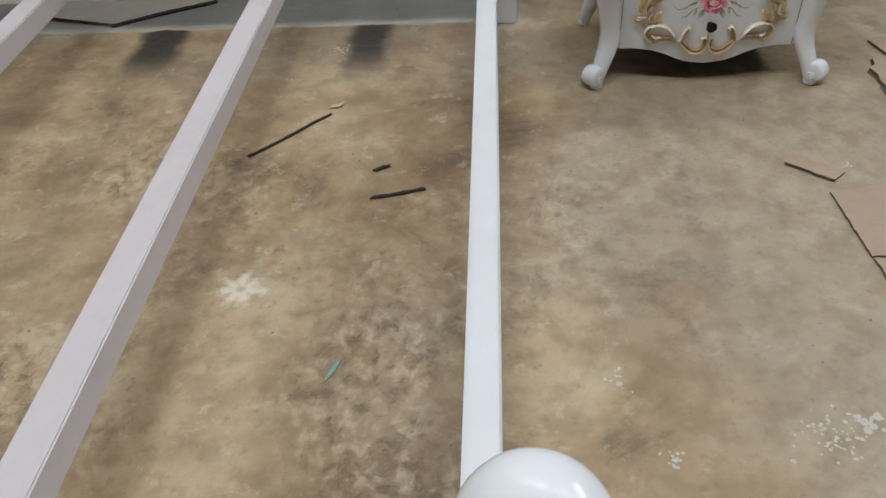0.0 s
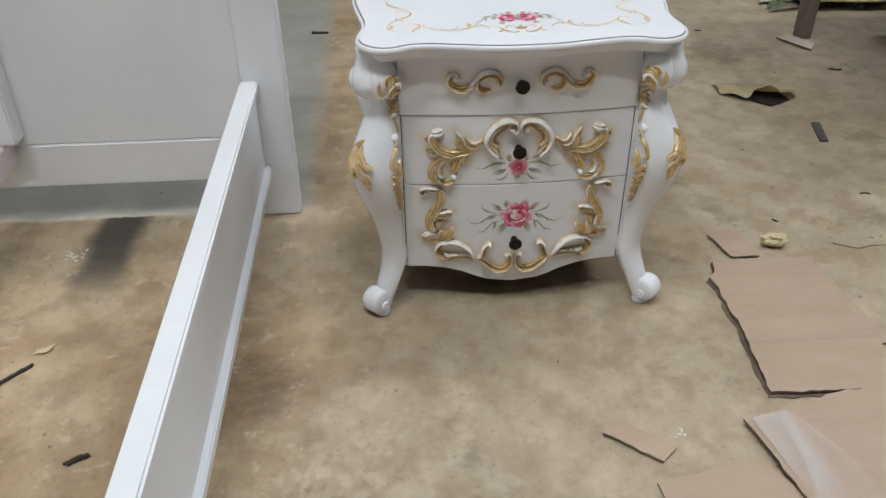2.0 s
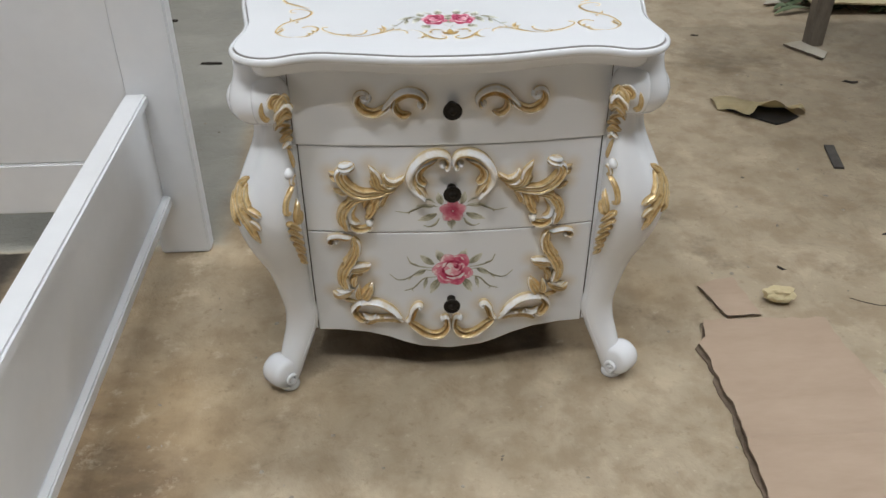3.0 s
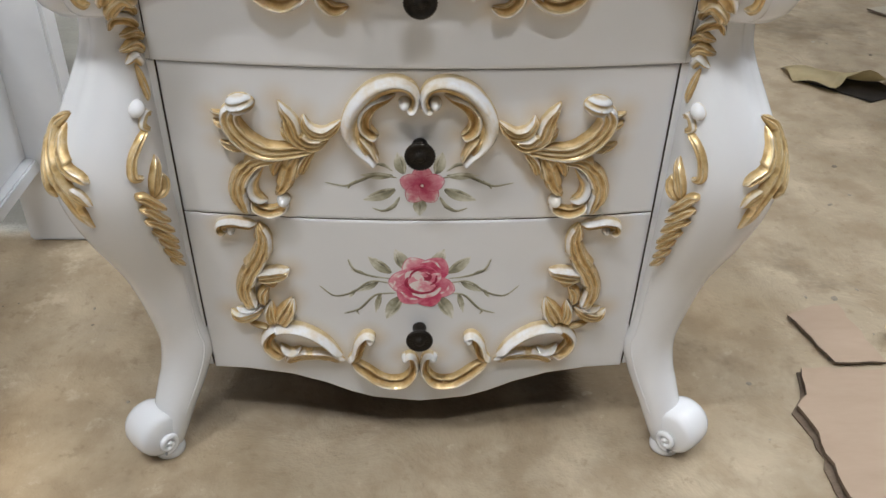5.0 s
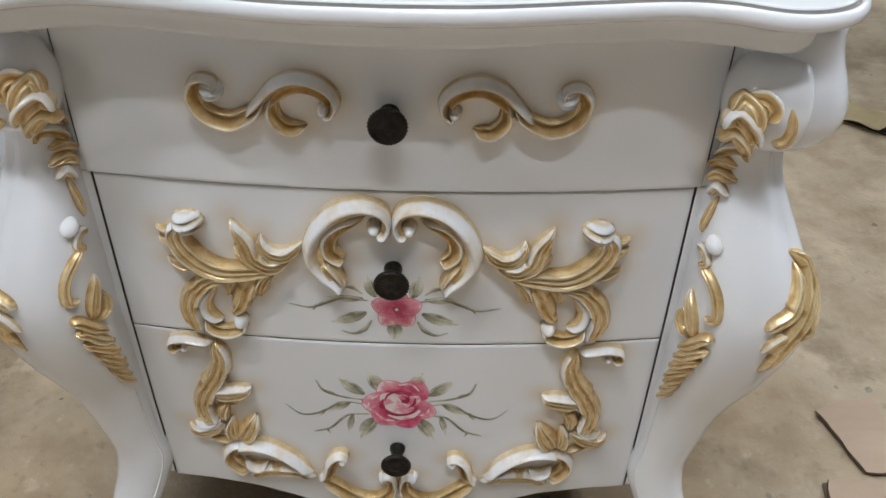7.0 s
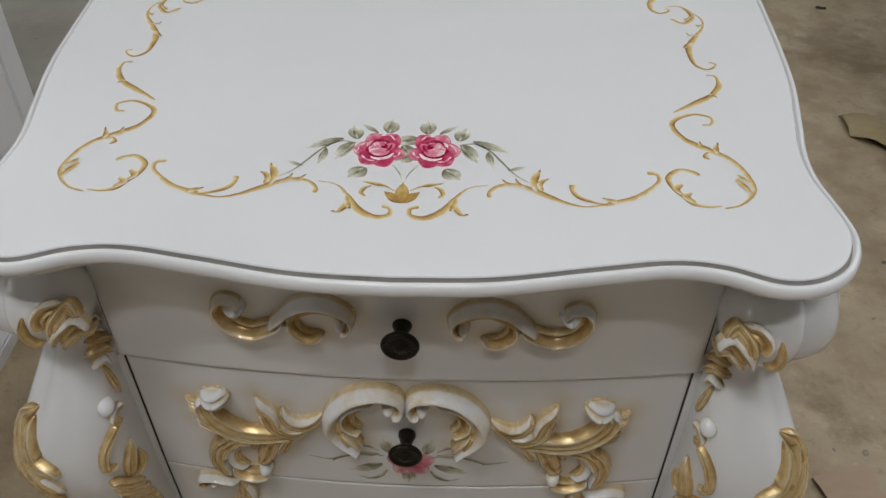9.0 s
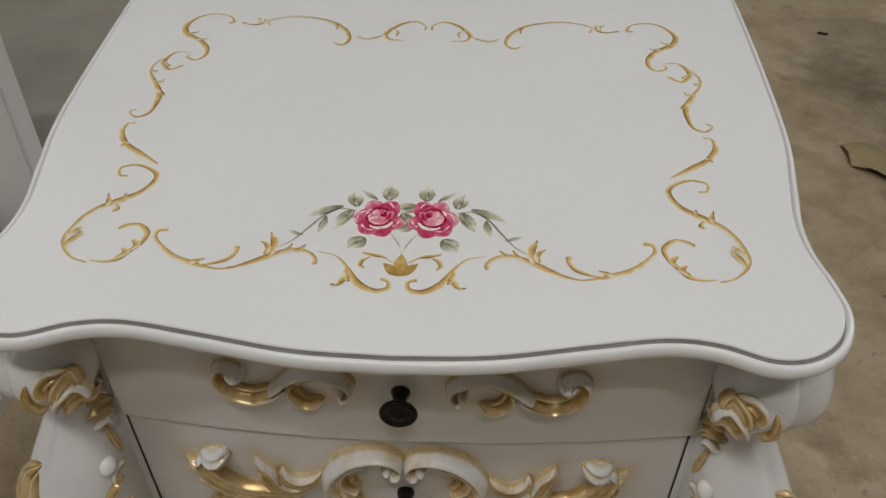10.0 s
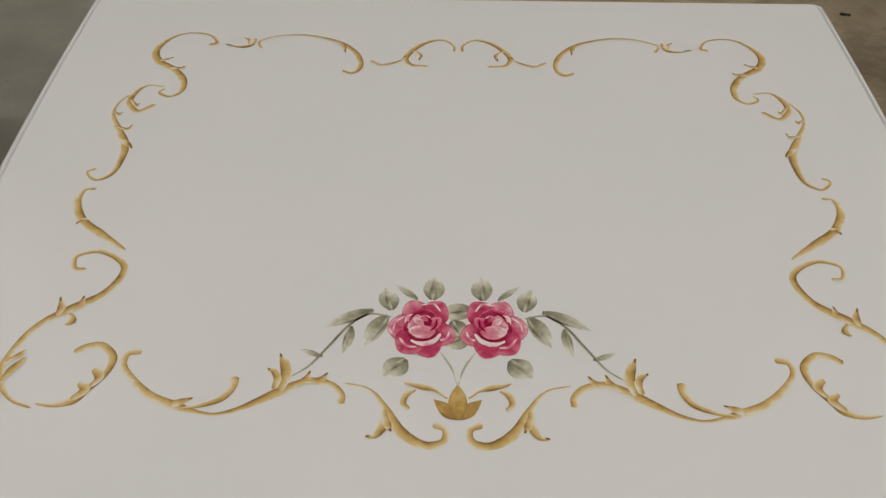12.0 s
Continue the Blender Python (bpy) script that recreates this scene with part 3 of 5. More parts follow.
LOWER = [
    ([(150, 289), (162, 290), (173, 291), (183, 288), (185, 282), (179, 278)], (5, 5.5, 5.5, 5, 4, 2.5), 11, "band", 1, 0),
    ([(148, 292), (145, 279), (147, 265), (153, 249), (163, 233), (169, 216), (168, 200), (162, 187)], (5, 8, 9, 9.5, 10, 9.5, 9, 7), 13, "leaf", -1, 3),
    ([(160, 229), (146, 231), (134, 234), (124, 238)], (7, 9, 8.5, 4.5), 14, "leaf", -1, 0),
    ([(152, 227), (145, 222), (138, 218)], (4, 4, 2), 9, "gold", 1, 0),
    ([(146, 218), (153, 207), (153, 191)], (4, 6, 5), 10, "gold", -1, 0),
    ([(142, 166), (133, 182), (124, 202)], (7, 10, 6), 14, "leaf", 1, 0),
    ([(144, 167), (148, 181), (146, 197)], (6, 6.5, 3.5), 13, "leaf", -1, 0),
    ([(154, 187), (170, 177), (180, 175), (188, 182)], (5, 8, 7, 2.5), 12, "leaf", 1, 0),
    ([(158, 190), (170, 184), (182, 185)], (3.5, 4, 2), 10, "white", 1, 0),
    ([(150, 160), (161, 163), (174, 168)], (3, 3, 1.5), 7, "gold", 1, 0),
    ([(138, 163), (149, 156), (156, 142), (150, 129), (139, 121)], (5, 6.5, 7, 6.5, 4), 12, "band", 1, 0),
    ([(148, 157), (134, 163), (117, 161), (99, 149), (80, 126)], (5.5, 7, 7.5, 7.5, 5), 15, "white", -1, 0),
    ([(140, 113), (129, 122), (114, 127), (95, 127), (77, 118)], (3, 6, 7, 6.5, 4), 11, "leaf", -1, 2),
    ([(143, 137), (136, 130), (128, 129), (121, 135)], (3.5, 4.5, 4.5, 3), 12, "white", -1, 0),
    ([(74, 119), (65, 127), (60, 145), (52, 156), (45, 150)], (5, 6, 6.5, 6.5, 4), 13, "band", -1, 0),
    ([(72, 122), (57, 108), (38, 92), (18, 91), (6.5, 104), (5.5, 119), (9, 129), (16, 126)], (4, 6.5, 7, 7, 5.5, 5, 4.5, 3), 13, "band", 1, 0),
]
# rounded rolls at the limbs' tips: place, half sizes, relief, tilt
ROLLS = {"middle": [(151, 412, 13, 9.5, 18, -12)], "lower": [], "upper": [(117, 521, 8.5, 8, 16, 10)]}
BEADS = {"upper": [(43, 511, 5, 13)], "middle": [(13, 417, 5.5, 13), (122, 319, 6.5, 12)], "lower": [(175, 281, 4, 8), (50, 152, 5, 13), (14, 126, 5, 11)]}


def knob_at(z, parent):
    y = front_y(0, z)
    rows = [(0.0070, -0.001), (0.0070, 0.003), (0.0058, 0.006), (0.0046, 0.011), (0.0056, 0.0160), (0.0108, 0.0182), (0.0128, 0.0202), (0.0131, 0.0222), (0.0121, 0.0240), (0.0108, 0.0242), (0.0100, 0.0228), (0.0062, 0.0232), (0.0044, 0.0242), (0.0034, 0.0256), (0.0012, 0.0264)]
    flute = {6: 0.03, 7: 0.04, 8: 0.04, 9: 0.03, 10: 0.02, 11: 0.14, 12: 0.05}
    v, f = lathe(rows, (0, y, z), (0, -1, 0.02), 96, lambda i, q: 1 + flute.get(i, 0) * math.cos((16 if i > 10 else 32) * q))
    return hang("knob", mesh_of("knob", v, f, BRONZE), parent, "round blackened bronze knob")


def drawer(name, x1, low, high, strokes, beads, rolls, knob_z, proud, label):
    near = strokes_near(strokes)
    body = hang(name, slab_front(-x1, x1, low, high, 0.018, proud, 0.0009, near, True), nightstand, label)
    for mirror in (1, -1):
        for path, wide, relief, style, side, notch in strokes:
            v, f, at = limb(on_front, path, wide, relief + 1.5, style, side, mirror, notch)
            kind = "carved_leaf" if style in ("leaf", "gold") else "carved_scroll"
            hang(kind, mesh_of(kind, v, f, LACQUER, True, at), body, "gilded carved acanthus leaf" if kind == "carved_leaf" else "carved white scroll with gilded hollow")
        for a, b, r, h in beads:
            v, f, at = boss(on_front, a, b, r, h + 2, mirror)
            hang("bead", mesh_of("bead", v, f, LACQUER, True, at), body)
        for a, b, hw, hh, h, tilt in rolls:
            v, f, at = shell(on_front, a * mirror, b, hw, hh, h, tilt * mirror, 0.42 if hw > 10 else 0.15)
            hang("carved_roll", mesh_of("carved_roll", v, f, LACQUER, True, at), body, "rounded white roll with gilded edge")
    knob_at(knob_z, body)
    return body


drawer_top = drawer("drawer", 0.2212, lambda x: 0.4466, lambda x: 0.5611, UPPER, BEADS["upper"], ROLLS["upper"], 0.508, 0.002, "shallow bow-fronted white drawer with two scrolls")
drawer_mid = drawer("drawer", 0.2172, lambda x: 0.2976, lambda x: 0.4457, MIDDLE, BEADS["middle"], ROLLS["middle"], 0.376, 0.0, "bow-fronted white drawer with gilded acanthus carving")
drawer_low = drawer("drawer", 0.2172, apron_z, lambda x: 0.2967, LOWER, BEADS["lower"], ROLLS["lower"], 0.165, 0.0, "bow-fronted white drawer with shaped lower edge")
hang("rail", slab_front(-0.236, 0.236, lambda x: 0.5615, lambda x: 0.5720, 0.014, 0.004), nightstand)
for sgn in (1, -1):
    for inner, lo, hi in ((0.2187, 0.097, 0.4460), (0.2209, 0.4462, 0.4665), (0.2226, 0.4667, 0.5610)):
        a, b = sorted((sgn * inner, sgn * 0.2300))
        hang("stile", slab_front(a, b, lambda x, lo=lo: lo, lambda x, hi=hi: hi, 0.03, 0.0005, 0.0009, None, True), nightstand)


def carcass():
    bm = bmesh.new()
    zs = np.linspace(0.10, 0.571, 12)
    rows = []
    for z in zs:
        ring = [(x, front_y(x, z) + 0.0195, z) for x in np.linspace(-0.236, 0.236, 15)]
        swell = 0.012 * math.sin((z - 0.10) / 0.47 * math.pi)
        ring += [(0.240 + swell, 0.06, z), (0.242 + swell, 0.19, z), (0.240 + swell, 0.36, z), (0.228, 0.385, z), (-0.228, 0.385, z), (-0.240 - swell, 0.36, z), (-0.242 - swell, 0.19, z), (-0.240 - swell, 0.06, z)]
        rows.append([bm.verts.new(p) for p in ring])
    n = len(rows[0])
    for a, b in zip(rows, rows[1:]):
        for i in range(n):
            bm.faces.new((a[i], a[(i + 1) % n], b[(i + 1) % n], b[i]))
    bm.faces.new(rows[0][::-1])
    bm.faces.new(rows[-1])
    bm.normal_update()
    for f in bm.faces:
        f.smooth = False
        # front recess and underside carry shade in their colour
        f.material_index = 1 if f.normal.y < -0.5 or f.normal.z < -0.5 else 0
    return bm


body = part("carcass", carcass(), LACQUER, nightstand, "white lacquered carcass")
body.data.materials.append(GAP_SHADE)
# unseen board, added to keep the floor beneath in shade
hang("shade_board", bevelled([(-0.222, 0.222, 0.372, 0.384, 0.010, 0.0985)], GAP_SHADE, 0.001, "shade_board"), nightstand, "unseen dark board added to block light from behind")

# serpentine top: half outline, front centre round to the back
TOP_HALF = [(0, -60), (60, -57), (120, -46), (168, -38), (200, -41), (230, -52), (254, -49), (273, -34), (283, -10), (281, 16), (275, 48), (275, 80), (283, 125), (293, 190), (299, 310), (302, 435)]


def top_outline():
    half = spline(np.array(TOP_HALF, float), 6) / 1000
    right = [tuple(p) for p in half]
    back = [(x, 0.435) for x in np.linspace(0.30, -0.30, 22)]
    left = [(-x, y) for x, y in right[::-1]]
    return np.array(right + back + left[:-1])


def offset_ring(c, d):
    t = np.roll(c, -1, axis=0) - np.roll(c, 1, axis=0)
    t /= np.linalg.norm(t, axis=1)[:, None]
    return c + np.stack([t[:, 1], -t[:, 0]], axis=1) * d


def top_mesh():
    c = top_outline()
    prof = [(-0.0012, 0.6000), (-0.0004, 0.5996), (0.0, 0.5988), (0.0002, 0.5945), (0.0018, 0.5943), (0.0021, 0.5972), (0.0038, 0.5980), (0.0058, 0.5968), (0.0072, 0.5940), (0.0074, 0.5912), (0.0060, 0.5884), (0.0028, 0.5866), (-0.003, 0.5850), (-0.010, 0.5824), (-0.0145, 0.5785), (-0.0172, 0.5730), (-0.0182, 0.5680), (-0.0200, 0.5648), (-0.028, 0.5638)]
    verts, faces = [], []
    n = len(c)
    for d, z in prof:
        verts += [(x, y, z) for x, y in offset_ring(c, d)]
    for i in range(len(prof) - 1):
        for j in range(n):
            k = (j + 1) % n
            faces.append((i * n + j, (i + 1) * n + j, (i + 1) * n + k, i * n + k))
    faces.append(tuple(range(n)))
    faces.append(tuple((len(prof) - 1) * n + j for j in range(n))[::-1])
    me = mesh_of("top", verts, faces, LACQUER, True)
    me.polygons[len(faces) - 2].use_smooth = False
    # the groove's shade is put in as a grey material
    me.materials.append(GROOVE_SHADE)
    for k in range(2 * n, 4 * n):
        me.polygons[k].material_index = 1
    return me


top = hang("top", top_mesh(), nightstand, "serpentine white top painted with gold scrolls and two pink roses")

# ---- cabriole legs ----
LEG_Z = (0.0, 0.012, 0.03, 0.056, 0.085, 0.105, 0.14, 0.18, 0.23, 0.275, 0.317, 0.351, 0.383, 0.413, 0.446, 0.466, 0.50, 0.572)
LEG_OUT = (0.276, 0.282, 0.287, 0.284, 0.277, 0.272, 0.269, 0.274, 0.284, 0.300, 0.312, 0.316, 0.310, 0.298, 0.283, 0.277, 0.275, 0.275)
LEG_IN_Z, LEG_IN = (0.0, 0.022, 0.056, 0.098, 0.135, 0.20, 0.572), (0.262, 0.253, 0.240, 0.223, 0.215, 0.222, 0.226)


LEG_O = spline(np.stack([LEG_Z, LEG_OUT], axis=1), 8)
LEG_I = spline(np.stack([LEG_IN_Z, LEG_IN], axis=1), 8)


def leg_section(z):
    xo, xi = float(np.interp(z, LEG_O[:, 0], LEG_O[:, 1])), float(np.interp(z, LEG_I[:, 0], LEG_I[:, 1]))
    c, r = (xo + xi) / 2, (xo - xi) / 2
    return c, 0.020 - (c - 0.2475), r


def leg_radius(q, z):
    u, v, n = abs(math.cos(q)), abs(math.sin(q)), 2.05 + 0.75 * float(smooth01(0.16, 0.34, z)) * float(1 - smooth01(0.43, 0.48, z))
    hollow = 0.20 * math.exp(-(((q + math.pi) % (2 * math.pi) - math.pi - 0.72) / 0.34) ** 2) * float(smooth01(0.35, 0.43, z)) * float(1 - smooth01(0.50, 0.55, z))
    return (1 - hollow) / (u ** n + v ** n) ** (1 / n)


def on_leg(a, b, h):
    """a: metres round the leg from the front towards the outer side; b: height; h: relief."""
    c, y, r = leg_section(b)
    q = a / 0.040
    s = r * leg_radius(q, b) + h
    return (c + s * math.sin(q), y - s * math.cos(q), b)


def leg_mesh():
    seg = 44
    zs = np.concatenate([np.linspace(0.006, 0.12, 22), np.linspace(0.13, 0.46, 30), np.linspace(0.466, 0.5705, 30)])
    verts = [on_leg(2 * math.pi * 0.040 * j / seg, z, 0) for z in zs for j in range(seg)]
    n = len(zs)
    faces = [(i * seg + j, i * seg + (j + 1) % seg, (i + 1) * seg + (j + 1) % seg, (i + 1) * seg + j) for i in range(n - 1) for j in range(seg)]
    faces += [tuple(range(seg))[::-1], tuple((n - 1) * seg + j for j in range(seg))]
    return verts, faces


def volute(centre, axis, radius, turns, thick, gild, wind=1):
    """A rounded spiral moulding lying across the axis, with a small eye."""
    ax = Vector(axis).normalized()
    e1 = Vector((0, 0, 1)).cross(ax).normalized()
    e2 = Vector((0, 0, 1))
    verts, faces, gilt = [], [], []
    n, seg = int(22 * turns), 8
    for i in range(n + 1):
        u = i / n
        f = wind * (2 * math.pi * turns * u + 1.2)
        rad = radius * (1 - 0.82 * u)
        p = Vector(centre) + e1 * (rad * math.cos(f)) + e2 * (rad * math.sin(f)) + ax * (0.004 * u)
        out = (e1 * math.cos(f) + e2 * math.sin(f))
        th = thick * (1 - 0.5 * u)
        for j in range(seg):
            q = 2 * math.pi * j / seg
            verts.append(p + out * th * math.cos(q) + ax * th * math.sin(q))
            gilt.append(gild * (0.9 if math.cos(q) < -0.2 else 0.2))
    for i in range(n):
        for j in range(seg):
            k = (j + 1) % seg
            faces.append((i * seg + j, i * seg + k, (i + 1) * seg + k, (i + 1) * seg + j))
    return verts, faces, {"gilt": gilt}


def flip(verts, sx=1, back=False):
    return [(sx * v[0], (0.376 - v[1]) if back else v[1], v[2]) for v in verts]


# the two shoulder scrolls stand proud of a leg's top, one to the front and one to the side
ROLL_Y, ROLL_Z, ROLL_R = -0.006, 0.522, 0.0345


ROLL_END = [(0.002, -0.0005), (0.0275, 0.0), (0.0318, 0.0022), (0.0338, 0.0065), (ROLL_R, 0.013), (0.0343, 0.021), (0.0330, 0.029), (0.0295, 0.036), (0.0240, 0.0415), (0.0160, 0.0455), (0.004, 0.0475)]


def on_roll(a, b, h):
    """a: across the front scroll; b: height; h: relief."""
    r = float(np.interp(0.2665 - a, [d for _, d in ROLL_END[1:]], [r for r, _ in ROLL_END[1:]]))
    r = max(r, 0.022)
    q = math.asin(max(-0.98, min(0.98, (b - ROLL_Z) / r)))
    return (a, ROLL_Y - (r + h) * math.cos(q), ROLL_Z + (r + h) * math.sin(q))


# gilded curls on the front scroll, mm across and mm up: path, half-width, style
ROLL_CURLS = [
    ([(226, 541), (235, 542), (241, 536), (238, 529)], 5.2, "band", 1), ([(218, 529), (224, 537), (231, 532), (235, 521)], 6, "gold", 1),
    ([(251, 537), (253.5, 524), (251, 516), (244, 513)], 3.6, "gold", 1), ([(216, 518), (221, 526), (231, 521), (237, 510)], 6.4, "band", 1),
    ([(218, 506), (223, 514), (231, 507), (235, 499)], 5, "gold", 1),
]
# gilded carving down the front of a leg, mm round the leg and mm up
LEG_CURLS = [
    ([(-44, 484), (-34, 494), (-20, 494), (-12, 486)], 5.0, "band", 1), ([(-44, 473), (-31, 483), (-16, 485), (-9, 476)], 5.4, "band", 1), ([(-49, 463), (-37, 472), (-19, 471)], 4.6, "gold", 1),
    ([(-48, 453), (-34, 463), (-17, 460)], 5.4, "gold", 1), ([(-42, 445), (-33, 454), (-23, 449)], 4.4, "white", 1),
    ([(-33, 448), (-41, 432), (-48, 416)], 3.6, "gold", 1), ([(-50, 405), (-40, 408), (-37, 401), (-46, 394)], 3.2, "leaf", 1),
    ([(-41, 398), (-33, 390), (-28, 377), (-27, 362), (-34, 359)], 3.4, "gold", -1), ([(-38, 336), (-42, 354), (-49, 371)], 4.6, "leaf", 1), ([(-40, 333), (-50, 339), (-54, 351)], 4.4, "gold", 1),
]
LEG_GADROONS = [((-25, 347), (-31, 346), (-40, 332), (-52, 318)), ((-26, 336), (-32, 331), (-41, 316), (-53, 306)), ((-27, 322), (-34, 316), (-44, 302), (-53, 294)),
                ((-30, 309), (-37, 299), (-46, 286), (-53, 281)), ((-33, 296), (-41, 283), (-53, 271)), ((-34, 282), (-42, 270), (-53, 259)), ((-37, 268), (-43, 257), (-52, 247))]
LEG_OUTER = [
    ([(30, 411), (40, 401), (37, 382), (25, 364), (16, 346), (10, 314)], (4, 6, 7, 7, 6, 3), 8, "gold", 1, 3),
    ([(31, 403), (27, 388), (19, 374), (9, 366), (2, 360)], (3.5, 5, 5.5, 5, 2.5), 9, "gold", -1, 2),
    ([(44, 396), (47, 378), (38, 358), (30, 342)], (3, 4.5, 4.5, 2), 8, "gold", 1, 2),
    ([(18, 357), (10, 348), (4, 338)], (4, 5, 2.5), 8, "leaf", -1, 0),
]
# fine raised line down the inner edge
LEG_LINE = ([(-45, 237), (-43, 209), (-41, 181), (-38, 150), (-34, 120), (-31, 85), (-28, 55)], (0.8, 1.2, 1.3, 1.3, 1.3, 1.3, 1.1))


def add_leg(sx, back):
    v, f = leg_mesh()
    turned = (sx < 0) != back
    f = [q[::-1] for q in f] if turned else f
    leg = hang("leg", mesh_of("leg", flip(v, sx, back), f, LACQUER), nightstand, "white cabriole leg ending in a scrolled foot" + ("" if back else ", gilded carving down its front"))

    def fix(piece, name, label=""):
        vv, ff, at = piece
        ff = [q[::-1] for q in ff] if turned else ff
        hang(name, mesh_of(name, flip(vv, sx, back), ff, LACQUER, True, at), leg, label)
    if not back:
        roll = [(0.005, -0.0232), (0.0205, -0.0230), (0.0252, -0.0195), (0.0272, -0.012), (0.0280, 0.0), (0.0275, 0.010), (0.0245, 0.017), (0.0165, 0.0220), (0.005, 0.0240)]
        v, f = lathe(roll, (0.2845, -0.0085, 0.0365), (1, 1, 0), 32)
        fix((v, f, {}), "foot_scroll")
        fix(volute((0.2675, -0.0255, 0.0285), (-1, -1, -0.15), 0.0118, 1.6, 0.0038, 0.0, -1), "foot_spiral")
        v, f = lathe([(0.0052, -0.002), (0.0050, 0.0015), (0.0036, 0.0034), (0.0008, 0.0042)], (0.2680, -0.0250, 0.0285), (-1, -1, -0.15), 20)
        fix((v, f, {}), "scroll_eye")
    pad = lathe([(0.0135, 0.0), (0.0165, 0.002), (0.0170, 0.006), (0.0150, 0.011)], (0.273, -0.008, 0.0), (0, 0, 1), 24)
    fix((pad[0], pad[1], {}), "foot_pad")
    if back:
        return
    # the side scroll mirrors the front one across the leg's diagonal
    dome = [(0.003, -0.0125), (0.012, -0.0115), (0.020, -0.0085), (0.0265, -0.0035), (0.0315, 0.0035)] + ROLL_END[4:]
    for rows, at, axis in ((ROLL_END, (0.2665, ROLL_Y, ROLL_Z), (-1, 0, 0)), (dome, (0.2675 - ROLL_Y, 0.001, ROLL_Z - 0.008), (0, 1, 0))):
        v, f = lathe(rows, at, axis, 40)
        fix((v, f, {}), "shoulder_scroll", "rounded white scroll under the top")
    # both swell out of one hollow neck under the top
    verts, faces, seg = [], [], 40
    rows = [(0.575, 0.028, 0.030), (0.566, 0.028, 0.030), (0.557, 0.029, 0.032), (0.548, 0.031, 0.036), (0.540, 0.034, 0.041), (0.531, 0.037, 0.046), (0.520, 0.0395, 0.049), (0.508, 0.039, 0.047), (0.497, 0.034, 0.040), (0.488, 0.025, 0.030)]
    for z, half_x, half_y in rows:
        for k in range(seg):
            q = 2 * math.pi * k / seg
            r = 1 / (abs(math.cos(q)) ** 2.4 + abs(math.sin(q)) ** 2.4) ** (1 / 2.4)
            verts.append((0.2635 + half_x * r * math.cos(q), 0.0155 + half_y * r * math.sin(q), z))
    for i in range(len(rows) - 1):
        faces += [((i + 1) * seg + k, (i + 1) * seg + (k + 1) % seg, i * seg + (k + 1) % seg, i * seg + k) for k in range(seg)]
    faces += [tuple(range(seg)), tuple((len(rows) - 1) * seg + k for k in range(seg))[::-1]]
    fix((verts, faces, {}), "shoulder_neck", "white hollow neck under the top")
    rng = random.Random(7 if sx > 0 else 11)
    for surface, curls in ((on_roll, ROLL_CURLS), (on_leg, LEG_CURLS)):
        for path, wide, style, side in curls:
            drop = 6.0 if surface is on_roll else 0.0
            path = [(a + rng.uniform(-0.7, 0.7), z - drop + rng.uniform(-0.7, 0.7)) for a, z in path]
            fix(limb(surface, path, [wide * 0.7] + [wide] * (len(path) - 2) + [wide * 0.75], 8.5 if wide > 4 else 6.5, style, side), "carved_curl", "gilded carved curl")
    for path in LEG_GADROONS:
        mid = np.mean(path, axis=0)
        path = [(mid[0] + 2 + (a - mid[0]) * 0.82, mid[1] - 3 + (z - mid[1]) * 0.95 + rng.uniform(-0.8, 0.8)) for a, z in path]
        fix(limb(on_leg, path, [3.8] + [4.5] * (len(path) - 2) + [2.0], 9, "gold", 1), "carved_gadroon", "gilded carved gadroon")
    for path, wide, relief, style, side, notch in LEG_OUTER:
        fix(limb(on_leg, path, wide, relief, style, side, 1, notch), "carved_leaf", "gilded carved leaf")
    fix(boss(on_leg, -33, 415, 7.0, 8), "bead")
    fix(limb(on_leg, LEG_LINE[0], LEG_LINE[1], 0.9, "white", 1, 1, 0, 0.0), "edge_line")


for sx in (1, -1):
    for back in (False, True):
        add_leg(sx, back)

# ---- painted decoration ----


def on_top(x, y, h):
    return (x, y, 0.600 + h)


def paint(name, pieces, mat, parent, label):
    v, f, at = joined(pieces)
    return tagged(hang(name, mesh_of(name, v, f, mat, True, at), parent, label), kind="stuff")


